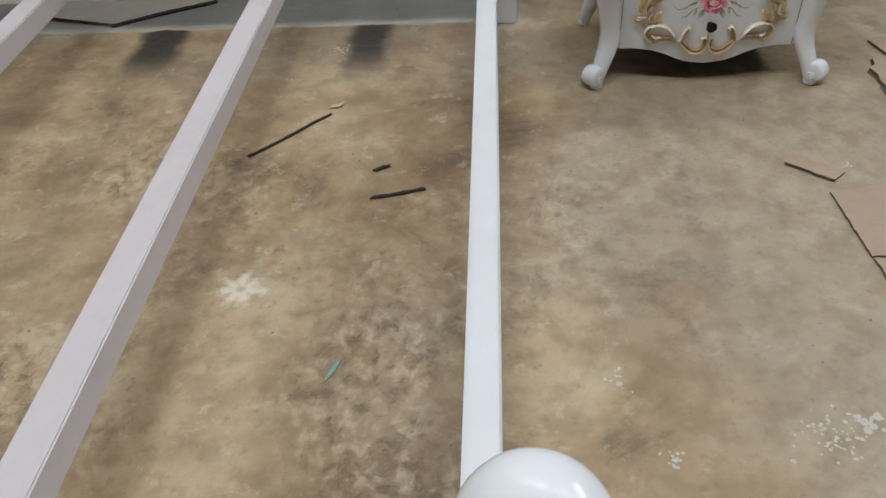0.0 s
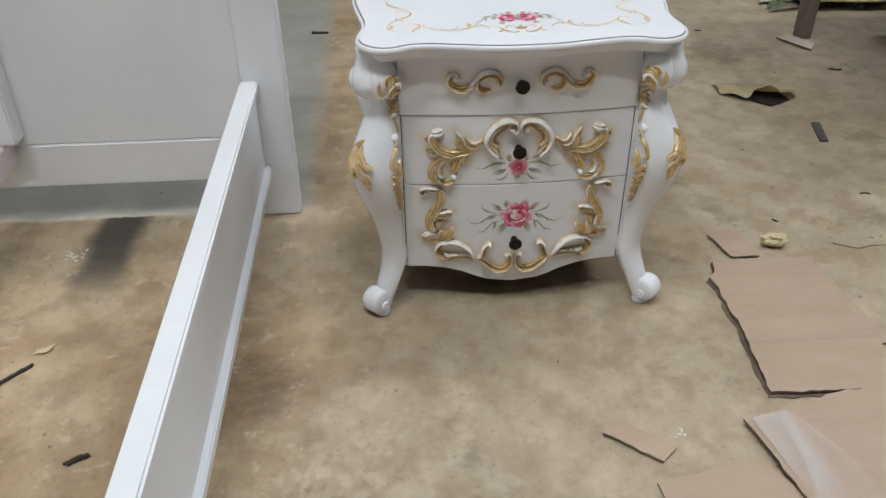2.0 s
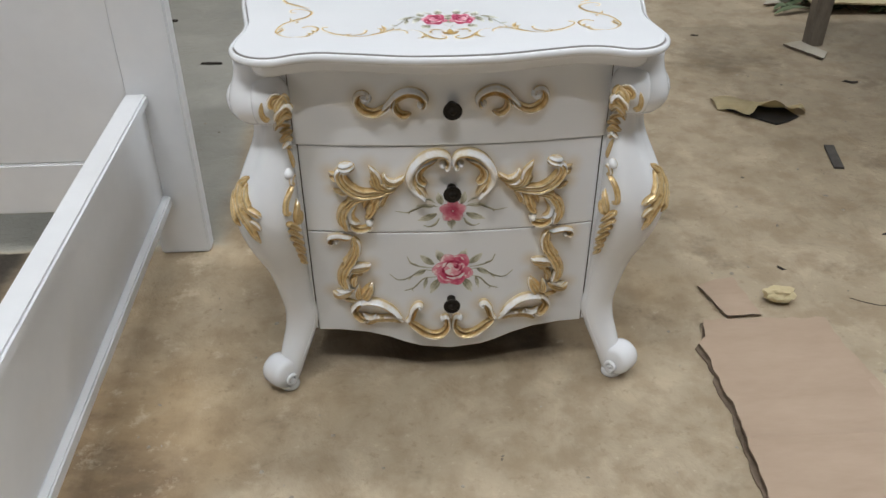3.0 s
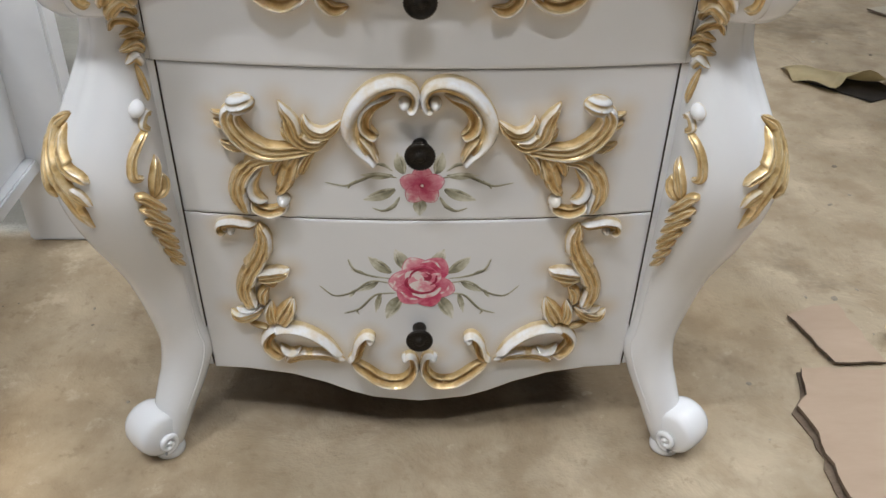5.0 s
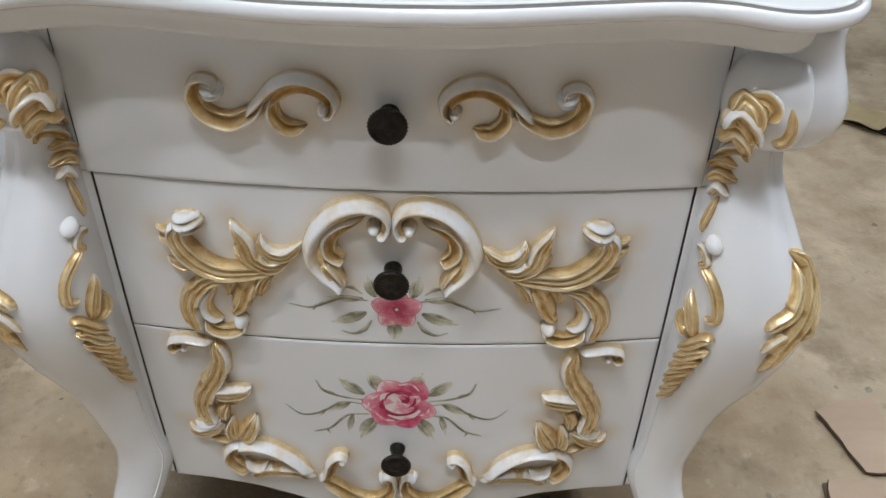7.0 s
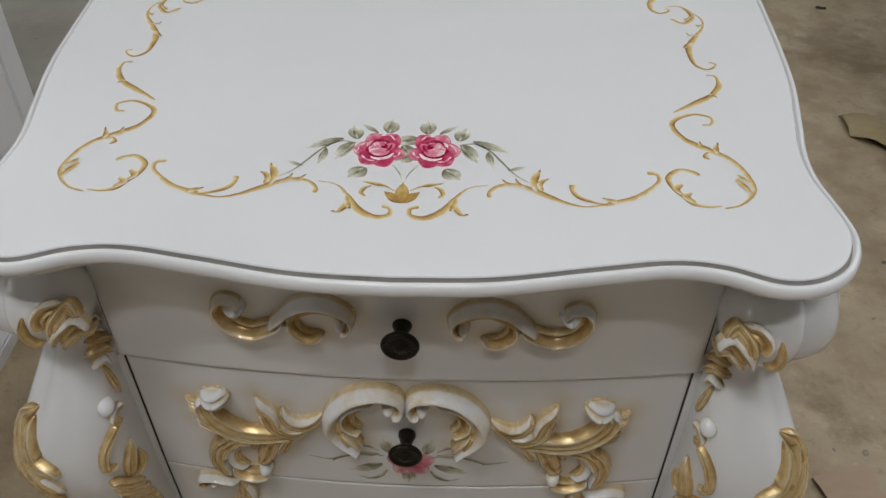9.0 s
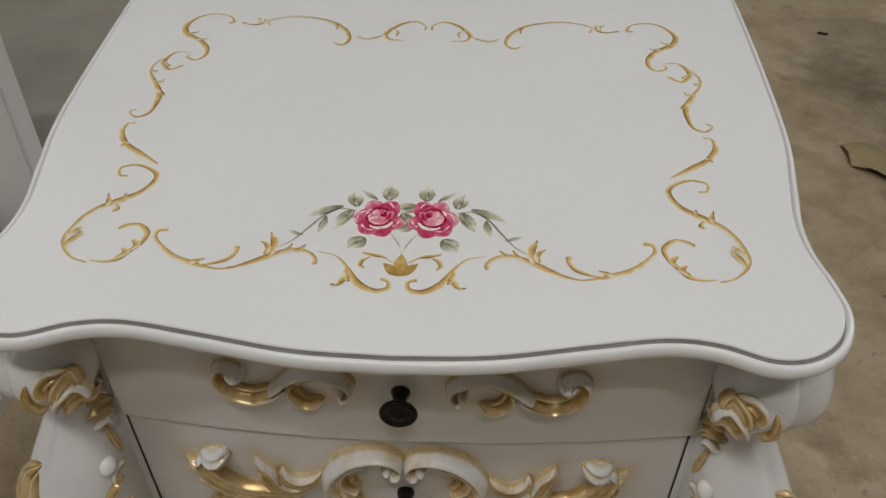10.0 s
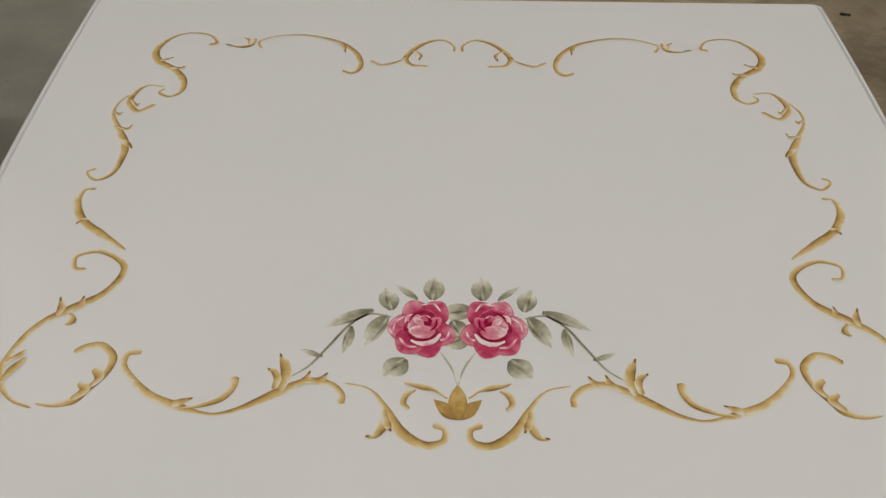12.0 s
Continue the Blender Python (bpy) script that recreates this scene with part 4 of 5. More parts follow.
TOP_STROKES = [
    ([(164, 49), (171, 47), (171, 39), (163, 29), (152, 20), (140, 15), (127, 11), (118, 10), (108, 13), (99, 18), (89, 24), (80, 29), (74, 31), (64, 29), (58, 23), (58, 17)], (2.4, 2, 1.8, 2.2, 2.6, 2.8, 1, 0.8, 1.4, 2.2, 3, 2.6, 2.4, 2, 1.8, 2.2)),
    ([(89, 24), (87, 33), (89, 42), (92, 48)], (1.5, 3, 2.6, 0.5)),
    ([(92, 25), (91, 32), (94, 37), (97, 38)], (1.5, 2.2, 1.6, 0.6)),
    ([(83, 27), (77, 31), (75, 37)], (1, 2.4, 0.6)),
    ([(78, 30), (70, 31), (66, 36)], (1, 2.2, 0.6)),
    ([(113, 33), (113, 26), (117, 19), (126, 15), (135, 13)], (2.8, 2.2, 1.8, 1.4, 0.8)),
    ([(141, 15), (136, 17), (131, 19)], (2.4, 2, 0.5)),
    ([(57, 30), (44, 26), (35, 14), (27, 1), (16, -6), (7, -4), (6, 3), (12, 6)], (0.5, 0.8, 2, 3, 2.4, 2, 1.8, 2.2)),
    ([(36, 14), (36, 5), (39, -1), (44, -2)], (1.5, 2.6, 1.6, 0.6)),
    ([(36, 11), (34, 5), (32, 1)], (1.5, 2.2, 0.4)),
    ([(5, 21), (11, 26), (18, 28), (27, 31)], (0.6, 1, 1.8, 1.2)),
    ([(21, 26), (25, 24), (27, 18), (24, 14)], (0.8, 1.8, 1.6, 1.2)),
    ([(199, 47), (194, 51), (186, 52), (178, 44), (179, 33), (185, 24), (190, 17), (199, 14), (208, 15)], (2, 2.2, 2.4, 2.4, 1.6, 2.2, 2.8, 1.6, 0.8)),
    ([(184, 25), (181, 31), (185, 37)], (1, 2.6, 2.4)),
    ([(191, 17), (186, 23), (190, 28)], (1.5, 2.8, 1.8)),
    ([(209, 12), (222, 18), (232, 33), (230, 52), (223, 67), (210, 78), (196, 90), (190, 106), (195, 116), (209, 123), (221, 119), (219, 109), (212, 108)], (0.8, 1.2, 2.4, 2.2, 2.2, 3.2, 2.2, 2.2, 2, 1.6, 1.8, 1.6, 1.4)),
    ([(230, 26), (227, 35), (222, 43)], (1, 2.4, 1.6)),
    ([(232, 40), (227, 44), (224, 48)], (1, 2, 1.2)),
    ([(213, 75), (207, 80), (206, 87)], (1.5, 2.6, 0.6)),
    ([(217, 72), (216, 78), (219, 86)], (1.2, 2.4, 0.6)),
    ([(210, 74), (207, 69), (210, 66)], (1, 2, 1)),
    ([(228, 180), (235, 179), (236, 166), (227, 150), (214, 139), (201, 129), (194, 124)], (1.2, 1.4, 2.8, 2.6, 3, 2, 0.8)),
    ([(224, 150), (228, 150), (230, 146)], (1.5, 1.6, 0.5)),
    ([(237, 286), (242, 274), (241, 260), (232, 243), (223, 226), (221, 209), (223, 195), (231, 189), (238, 196), (234, 200)], (0.6, 1.2, 1.6, 2.6, 3, 2.2, 1.6, 1.4, 1.6, 1.2)),
    ([(235, 247), (227, 244), (224, 248)], (1, 1.5, 0.6)),
    ([(227, 233), (221, 226), (217, 222)], (2, 2.2, 0.4)),
    ([(242, 265), (237, 261), (235, 263)], (0.8, 1.6, 0.4)),
    ([(214, 297), (226, 299), (233, 290), (234, 276), (225, 265), (214, 274)], (0.6, 1, 2.2, 2.4, 2.2, 2.4)),
    ([(234, 280), (228, 272), (226, 274)], (1, 1.6, 0.5)),
    ([(194, 356), (188, 360), (196, 372), (213, 375), (226, 366), (233, 348), (227, 332), (213, 321), (203, 307), (201, 293), (207, 285), (215, 289), (213, 294)], (2.2, 2, 1.4, 1, 1.6, 3, 3.2, 2.6, 3, 2.4, 1.6, 1.8, 1.2)),
    ([(227, 333), (222, 334), (217, 337)], (1.6, 1.6, 0.4)),
    ([(216, 323), (210, 322), (205, 324)], (2, 1.6, 0.4)),
    ([(160, 367), (161, 358), (168, 354), (181, 357)], (2, 1.8, 1.4, 0.5)),
    ([(163, 358), (164, 365), (168, 367)], (1, 1.4, 0.6)),
    ([(152, 353), (155, 363), (140, 372), (119, 373), (93, 363), (78, 346), (74, 329), (79, 320), (87, 323)], (1.6, 1.2, 1, 1.2, 1.8, 2.2, 2.4, 2.6, 1.6)),
    ([(96, 364), (89, 357), (87, 347)], (1, 1.8, 0.5)),
    ([(67, 336), (58, 330), (45, 336), (40, 343)], (1.8, 1.6, 1, 0.6)),
    ([(3, 351), (3, 360), (13, 369), (28, 362), (40, 343), (36, 331), (22, 329)], (1.6, 1.4, 1.6, 2.2, 2.6, 2.2, 1.8)),
    ([(36, 353), (29, 345), (30, 337)], (1, 1.6, 0.5)),
]


scrollwork = []
for m in (1, -1):
    for k, (p, w) in enumerate(TOP_STROKES):
        # small leaves are laid last, and end in a dark touch of the loaded brush
        small = len(p) <= 4
        scrollwork.append(brushed(on_top, p, [x * 0.95 for x in w], 0.00012 + 0.00004 * (k % 6) + (0.0003 if small else 0), m, (0.12, 1.0) if small else (0.05, 1.02)))
        if small and w[-1] < 0.7:
            (a, b), (c, d) = p[-2], p[-1]
            scrollwork.append(brushed(on_top, [(c + (a - c) * 0.45, d + (b - d) * 0.45), (c + (a - c) * 0.2, d + (b - d) * 0.2), (c, d)], (0.3, 0.6, 0.3), 0.0008, m, (-0.4, -0.2)))
paint("painted_scrollwork", scrollwork, GOLDPAINT, top, "gold brushwork scrolls framing the top")
paint("painted_palmette", [petal(on_top, 0, 9, 20, 10, 90, 0.00062, 1, 0.3, (0.15, 0.75), 0.0, 0.25)] + [petal(on_top, -1, 9, 17, 9, 36, 0.0004 + 0.00003 * m, m, 0.7, (0.05, 0.6), 0.10, 0.25) for m in (1, -1)], GOLDPAINT, top, "small gold palmette")


# petals of a full rose, of its width: root, length, width, angle, tone from root to rim
ROSE = [(-0.02, 0.06, 0.48, 0.44, 62, (0.05, 0.95)), (-0.06, 0.05, 0.50, 0.46, 122, (-0.15, 0.70)), (0.06, 0.0, 0.46, 0.46, 2, (0.10, 0.95)), (-0.08, -0.04, 0.46, 0.40, 196, (0.0, 0.85)),
        (-0.02, -0.08, 0.44, 0.44, 248, (-0.10, 0.55)), (0.04, -0.06, 0.44, 0.46, 308, (-0.05, 0.70)), (0.0, 0.02, 0.33, 0.46, 96, (-0.25, 0.40)), (-0.02, 0.0, 0.34, 0.30, 38, (0.45, 1.0)), (-0.10, 0.0, 0.27, 0.20, 138, (0.25, 0.85))]
# the cup at its heart, and the light and dark strokes laid over it
ROSE_CUP = [(-0.16, 0.10, 0.20, 0.22, 10, (-0.35, 0.05)), (-0.10, 0.13, 0.15, 0.08, 30, (0.35, 0.75)), (-0.22, -0.09, 0.42, 0.24, 6, (0.55, 1.0)), (-0.03, 0.05, 0.20, 0.12, 40, (0.75, 1.0))]
ROSE_STROKES = [([(-0.31, -0.10), (-0.20, -0.23), (-0.02, -0.28), (0.16, -0.22)], 0.040, 1.02), ([(-0.27, -0.05), (-0.12, -0.20), (0.10, -0.21), (0.25, -0.06)], 0.018, -0.25), ([(-0.24, 0.16), (-0.22, 0.03), (-0.14, -0.05)], 0.020, -0.15),
                ([(-0.20, 0.24), (-0.02, 0.29), (0.14, 0.22), (0.20, 0.08)], 0.020, 0.0), ([(0.22, 0.12), (0.25, -0.02), (0.18, -0.12)], 0.030, 0.05), ([(-0.30, 0.30), (-0.18, 0.44), (0.0, 0.42)], 0.018, 0.95), ([(0.28, 0.20), (0.40, 0.10), (0.44, -0.04)], 0.016, 0.90),
                ([(-0.14, 0.18), (-0.06, 0.22), (0.04, 0.19)], 0.014, 0.75), ([(0.06, -0.34), (0.22, -0.32), (0.34, -0.18)], 0.022, 0.85), ([(-0.44, -0.06), (-0.40, -0.18), (-0.30, -0.22)], 0.020, 0.90)]


def rose(surface, a, b, size, mirror=1, open_=False, lift=0.00040, tall=1.0, pale=0.0):
    out, step = [], 0.000018

    def squash(x, z, h):
        return surface(x, b / 1000 + (z - b / 1000) * tall, h)

    def lay(cx, cy, long, wide, q, tone, dark_rim=True):
        nonlocal lift
        if dark_rim:
            lift += step
            out.append(petal(squash, cx, cy, long * 1.03, wide * 1.06, q, lift, mirror, 0.0, (0.10 + pale, 0.58 + pale)))
        lift += step
        out.append(petal(squash, cx, cy, long, wide, q, lift, mirror, 0.0, (tone[0] + pale, tone[1] + pale)))

    if open_:
        for k in range(5):
            lay(a, b, size * 0.54, size * 0.48, 72 * k + 90, (0.22, 1.0))
        lay(a - size * 0.08, b, size * 0.16, size * 0.16, 0, (0.05, 0.15), False)
        lay(a - size * 0.04, b, size * 0.08, size * 0.08, 0, (0.9, 1.0), False)
        return out
    for cx, cy, long, wide, q, tone in ROSE:
        lay(a + cx * size, b + cy * size, long * size, wide * size, q, tone)
    for cx, cy, long, wide, q, tone in ROSE_CUP:
        lay(a + cx * size, b + cy * size, long * size, wide * size, q, tone, False)
    for path, wide, tone in ROSE_STROKES:
        lift += step
        out.append(brushed(squash, [(a + p * size, b + q * size) for p, q in path], [wide * size * k for k in (0.5, 1, 1, 0.5)], lift, mirror, (tone - 0.05, tone + 0.05)))
    return out


def leaf(surface, a, b, to_a, to_b, wide, mirror=1, lift=0.0004):
    long = math.hypot(to_a - a, to_b - b)
    ang = math.degrees(math.atan2(to_b - b, to_a - a))
    bend = (0.16 if long > 2.5 * wide else 0.06) * (1 if int(a + b) % 2 else -1)
    nx, ny = -(to_b - b) * bend, (to_a - a) * bend
    shade = [(a + nx * 0.2, b + ny * 0.2), ((a * 0.6 + to_a * 0.4) + nx * 0.9, (b * 0.6 + to_b * 0.4) + ny * 0.9), ((a * 0.2 + to_a * 0.8) + nx * 1.1, (b * 0.2 + to_b * 0.8) + ny * 1.1)]
    return [petal(surface, a, b, long, wide * 1.5, ang, lift, mirror, 0.4, (0.05, 1.25), bend, 0.22), brushed(surface, shade, (wide * 0.10, wide * 0.16, 0.15), lift + 0.00003, mirror, (0.15, 0.65))]


TOP_LEAVES = [(14, 88, 12, 106, 12), (36, 80, 40, 97, 11), (38, 76, 52, 57, 10), (46, 80, 73, 71, 7), (57, 68, 57, 49, 5.5), (27, 46, 37, 34, 13), (70, 47, 83, 50, 3), (22, 88, 33, 101, 3.5)]
leaves = []
for k, row in enumerate([(9, 80, -11, 79, 9), (-3, 73, 4, 60, 8), (6, 60, -7, 54, 7)]):
    leaves += leaf(on_top, *row, 1, 0.0003 + 0.00004 * k)
for m in (1, -1):
    for k, row in enumerate(TOP_LEAVES):
        leaves += leaf(on_top, *row[:4], row[4] * 0.74, m, 0.00015 + 0.00004 * (k % 6))
    leaves += [brushed(on_top, [(36, 75), (48, 77), (58, 69), (67, 55), (76, 41), (84, 34)], (0.5, 0.8, 0.8, 0.7, 0.6, 0.4), 0.0003, m, (0.2, 0.6)), brushed(on_top, [(0, 29), (3, 40), (9, 51)], (0.4, 0.6, 0.5), 0.0003, m, (0.5, 0.9))]
paint("painted_leaves", leaves, LEAFPAINT, top, "olive green brushwork leaves")
for m in (1, -1):
    paint("painted_rose", rose(on_top, 19.5, 67, 34, m, tall=1.16), ROSEPAINT, top, "full pink painted rose")

MID_LEAVES = [(14, 347, 23, 367, 8), (22, 331, 48, 315, 8), (1, 321, 1, 303, 8), (24, 345, 52, 341, 4.5)]
MID_STEMS = [([(20, 343), (38, 346), (52, 340), (66, 334), (84, 337)], (0.7, 1.6, 1.4, 1.0, 0.5)), ([(18, 323), (24, 313), (33, 308), (43, 311)], (0.9, 2.2, 1.2, 0.5)), ([(24, 350), (32, 356), (44, 357)], (0.6, 1.8, 0.6)), ([(56, 340), (62, 335), (64, 331)], (0.6, 1.4, 0.6))]
low_leaves, mid_leaves = [], []
for m in (1, -1):
    for k, row in enumerate(MID_LEAVES):
        mid_leaves += leaf(on_front, *row, m, 0.00015 + 0.00004 * (k % 6))
    for k, (p, w) in enumerate(MID_STEMS):
        mid_leaves.append(brushed(on_front, p, w, 0.0004 + 0.00003 * k, m, (0.1, 0.7)))
paint("painted_leaves", mid_leaves, LEAFPAINT, drawer_mid, "olive green brushwork leaves")
paint("painted_rose", rose(on_front, 2, 335, 37, 1, True), ROSEPAINT, drawer_mid, "open pink painted flower with dark eye")

LOW_LEAVES = [(14, 240, 19, 265, 9.5), (27, 236, 51, 251, 8.5), (18, 206, 37, 180, 10), (40, 225, 58, 209, 5), (62, 214, 70, 205, 3), (38, 210, 47, 186, 3.5), (52, 234, 65, 241, 2.5)]
LOW_STEMS = [([(26, 223), (47, 225), (65, 211), (83, 206), (97, 218)], (0.6, 1.1, 1.2, 1.0, 0.7)), ([(28, 229), (47, 232), (62, 239), (68, 252)], (0.6, 1.2, 1.3, 0.8)), ([(23, 211), (43, 208), (59, 190), (75, 183)], (0.6, 1.2, 1.3, 0.8)), ([(58, 192), (62, 187), (60, 182)], (0.6, 1.2, 0.5))]
for m in (1, -1):
    for k, row in enumerate(LOW_LEAVES):
        low_leaves += leaf(on_front, *row, m, 0.00015 + 0.00004 * (k % 6))
    for k, (p, w) in enumerate(LOW_STEMS):
        low_leaves.append(brushed(on_front, p, w, 0.0004 + 0.00003 * k, m, (0.1, 0.7)))
paint("painted_leaves", low_leaves, LEAFPAINT, drawer_low, "olive green brushwork leaves")
paint("painted_rose", rose(on_front, -2, 224, 60, -1, tall=1.0, pale=0.12), ROSEPAINT, drawer_low, "full pink painted rose")

# ---- the bed ----
bed = thing("bed_frame", (-1.42, -0.7, 0), "unfinished white bed frame without slats or mattress", "bed")
HX, HW = -1.42, 0.947
X0, X1 = HX - HW, HX + HW


def bed_part(name, box, bevel=0.004, mat=BED_WHITE, label=""):
    return hang(name, bevelled([box], mat, bevel, name), bed, label)


headboard = bed_part("headboard", (X0 + 0.10, X1 - 0.10, 0.4055, 0.432, 0.216, 1.149), 0.002, BED_WHITE, "plain white panelled headboard")
for x in (X0, X1 - 0.10):
    hang("stile", bevelled([(x, x + 0.0995, 0.400, 0.440, 0.0, 1.25)], BED_WHITE, 0.004, "stile"), headboard)
hang("bottom_rail", bevelled([(X0 + 0.10, X1 - 0.10, 0.402, 0.440, 0.105, 0.2155)], BED_WHITE, 0.004, "bottom_rail"), headboard)
hang("top_rail", bevelled([(X0 + 0.10, X1 - 0.10, 0.402, 0.440, 1.1495, 1.25)], BED_WHITE, 0.004, "top_rail"), headboard)
for x in (-1.204, -1.830):
    bed_part("headboard_post", (x, x + 0.122, 0.352, 0.405, 0.2405, 1.148))
for x0, x1, sgn in ((-0.575, -0.5340, 1), (-2.3065, -2.2595, -1)):
    web = (x0 + 0.004, x1 - 0.010) if sgn > 0 else (x0 + 0.010, x1 - 0.004)
    rail = bed_part("side_rail", (*web, -1.72, 0.399, 0.1405, 0.3345), 0.002, BED_WHITE, "white side rail with a cap and a narrow lower ledge")
    hang("cap", bevelled([(x0, x1, -1.72, 0.399, 0.335, 0.357)], BED_WHITE, 0.004, "cap"), rail)
    hang("ledge", bevelled([(x0, x1 + 0.004 * sgn, -1.72, 0.399, 0.118, 0.140)], BED_WHITE, 0.003, "ledge"), rail)
for x in (-1.171, -1.797):
    bed_part("cross_beam", (x, x + 0.061, -1.72, 0.401, 0.180, 0.240), 0.003, PRIMER, "pinkish white primed bed beam")
bed_part("footboard", (X0 + 0.08, X1 - 0.08, -1.765, -1.725, 0.11, 0.46), 0.005)
for sgn in (1, -1):
    px = HX + sgn * 0.907
    post = bed_part("foot_post", (px - 0.045, px + 0.045, -1.80, -1.72, 0, 0.58), 0.008)
    prof = [(0.030, 0.578), (0.036, 0.588), (0.024, 0.600), (0.030, 0.610)] + [(0.052 * math.cos(q), 0.650 + 0.052 * math.sin(q)) for q in np.linspace(-0.9, 1.5, 12)]
    v, f = lathe(prof, (px, -1.758, 0), (0, 0, 1), 32)
    hang("finial", mesh_of("finial", v, f, LACQUER), post, "glossy white ball finial")

# ---- things lying about ----


def sheet(name, outline, thick, mat, lift, label, category="cardboard", group="", rough_edge=0.0022, warp=0.006, seed=1, crease=None, base=0.0):
    """A flat torn sheet: outline in mm, a little warped, with its cut thickness."""
    rng = random.Random(seed)
    p = np.array(outline, float) / 1000
    pts = []
    for k in range(len(p)):
        a, b = p[k], p[(k + 1) % len(p)]
        n = max(2, int(np.linalg.norm(b - a) / 0.014))
        for j in range(n):
            q = a + (b - a) * j / n
            if j:
                d = np.array([-(b - a)[1], (b - a)[0]]) / max(np.linalg.norm(b - a), 1e-6)
                q = q + d * rng.uniform(-1, 1) * rough_edge
            pts.append(q)
    c = p.mean(axis=0)
    bm = bmesh.new()

    def rise(x, y):
        h = warp * (0.5 + 0.5 * noise.noise(Vector((x * 6 + seed, y * 6, seed * 1.7))))
        if crease is not None:
            h += 0.008 * math.exp(-abs(y - crease) / 0.022)
        return base + lift + h
    # cut across in strips, so that the sheet can bend
    bm.faces.new([bm.verts.new((*q, 0)) for q in pts])
    (x0, y0), (x1, y1) = np.min(pts, axis=0), np.max(pts, axis=0)
    cuts = [((0, y, 0), (0, 1, 0)) for y in np.arange(y0 + 0.02, y1, 0.030)] + [((x, 0, 0), (1, 0, 0)) for x in np.arange(x0 + 0.02, x1, 0.045)]
    if crease is not None:
        cuts += [((0, crease + d, 0), (0, 1, 0)) for d in (-0.012, 0, 0.012)]
    for at, across in cuts:
        bmesh.ops.bisect_plane(bm, geom=bm.verts[:] + bm.edges[:] + bm.faces[:], dist=1e-5, plane_co=at, plane_no=across)
    up = bmesh.ops.extrude_face_region(bm, geom=bm.faces[:])
    for v in up["geom"]:
        if isinstance(v, bmesh.types.BMVert):
            v.co.z += thick
    for v in bm.verts:
        v.co.z += rise(v.co.x, v.co.y)
    bmesh.ops.recalc_face_normals(bm, faces=bm.faces[:])
    me = bpy.data.meshes.new(name)
    me_at = Vector((*c, 0))
    bm.transform(Matrix.Translation(-me_at))
    bm.to_mesh(me)
    bm.free()
    me.materials.append(mat)
    # cut edges darker: torn corrugation with its shade in the colour
    if mat in (CARD, CARD_GREY):
        me.materials.append(CARD_EDGE_SHADE)
        for p in me.polygons:
            p.material_index = 1 if abs(p.normal.z) < 0.5 else 0
    ob = new(name, me)
    ob.location = me_at
    return tagged(ob, label, category, group)


G = "torn cardboard on the floor"
big = sheet("cardboard", [(468, 106), (457, 60), (440, 42), (449, 0), (446, -60), (451, -120), (444, -190), (441, -315), (560, -320), (705, -326), (702, -190), (690, 99)], 0.005, CARD, 0.004, "creased brown cardboard sheet lying on the floor", group=G, seed=3, crease=-0.19, warp=0.004, base=0.002, rough_edge=0.003)
# dark strip added for the shade under the lifted torn edge
edge_shade = sheet("torn_edge_shade", [(465, 108), (452, 62), (434, 39), (444, 0), (440, -60), (447, -120), (440, -190), (437, -320), (560, -326), (706, -331), (690, -200), (680, 90)], 0.002, CARD_EDGE_SHADE, 0.0005, "dark ragged strip added for shade along the torn edge", "", seed=19, warp=0.001, rough_edge=0.004)
edge_shade.location -= big.location
edge_shade.parent = big
sheet("cardboard", [(640, 92), (692, 60), (742, -190), (700, -192)], 0.004, CARD, 0.001, "narrow brown cardboard strip beside a larger sheet", group=G, seed=4, warp=0.003)
sheet("cardboard", [(366, -379), (381, -440), (402, -540), (425, -634), (462, -700), (560, -860), (920, -770), (900, -330), (581, -321)], 0.004, CARD, 0.002, "brown cardboard sheet with a painted-on sheen along one edge", group=G, seed=5, warp=0.004, base=0.006)
sheet("cardboard", [(178, -504), (366, -464), (420, -560), (470, -716), (308, -713), (194, -722)], 0.004, CARD, 0.001, "brown cardboard sheet with a torn edge", group=G, seed=6, warp=0.003)
sheet("cardboard", [(195, -729), (308, -719), (480, -722), (620, -960), (330, -1180), (262, -1010), (214, -880)], 0.004, CARD, 0.001, "brown cardboard sheet with white tape at its edge", group=G, seed=7, warp=0.003)
sheet("cardboard", [(112, -389), (140, -349), (232, -431), (201, -461)], 0.004, CARD, 0.002, "small oblong cardboard scrap", group=G, seed=8, warp=0.004)
sheet("cardboard", [(490, 213), (530, 232), (566, 238), (582, 121), (517, 121)], 0.003, CARD, 0.002, "small torn cardboard scrap", group=G, seed=9, warp=0.006)
# extra sheet that draws the cardboard's sheen
sheet("sheen_sheet", [(378, -384), (452, -366), (505, -470), (545, -560), (590, -655), (640, -722), (520, -760), (462, -690), (428, -600), (398, -480)], 0.0008, CARD_SHEEN, 0.0165, "cloudy clear sheet laid on as the cardboard's sheen", "film", seed=10, warp=0.004, rough_edge=0.0008)
sheet("packing_tape", [(196, -836), (214, -838), (262, -935), (322, -1075), (306, -1090), (250, -990), (204, -890)], 0.002, TAPE, 0.009, "strip of white packing tape on cardboard", "tape", seed=11, warp=0.005)
sheet("cardboard", [(1131, 1437), (1192, 1458), (1236, 1356), (1203, 1308)], 0.004, CARD_GREY, 0.003, "greyish cardboard scrap at a bench leg", group=G, seed=12, warp=0.006)
sheet("cardboard", [(1201, 1798), (1262, 1905), (1380, 1925), (1300, 1815)], 0.004, CARD_GREY, 0.004, "pale cardboard scrap lying far off", group=G, seed=13, warp=0.01)
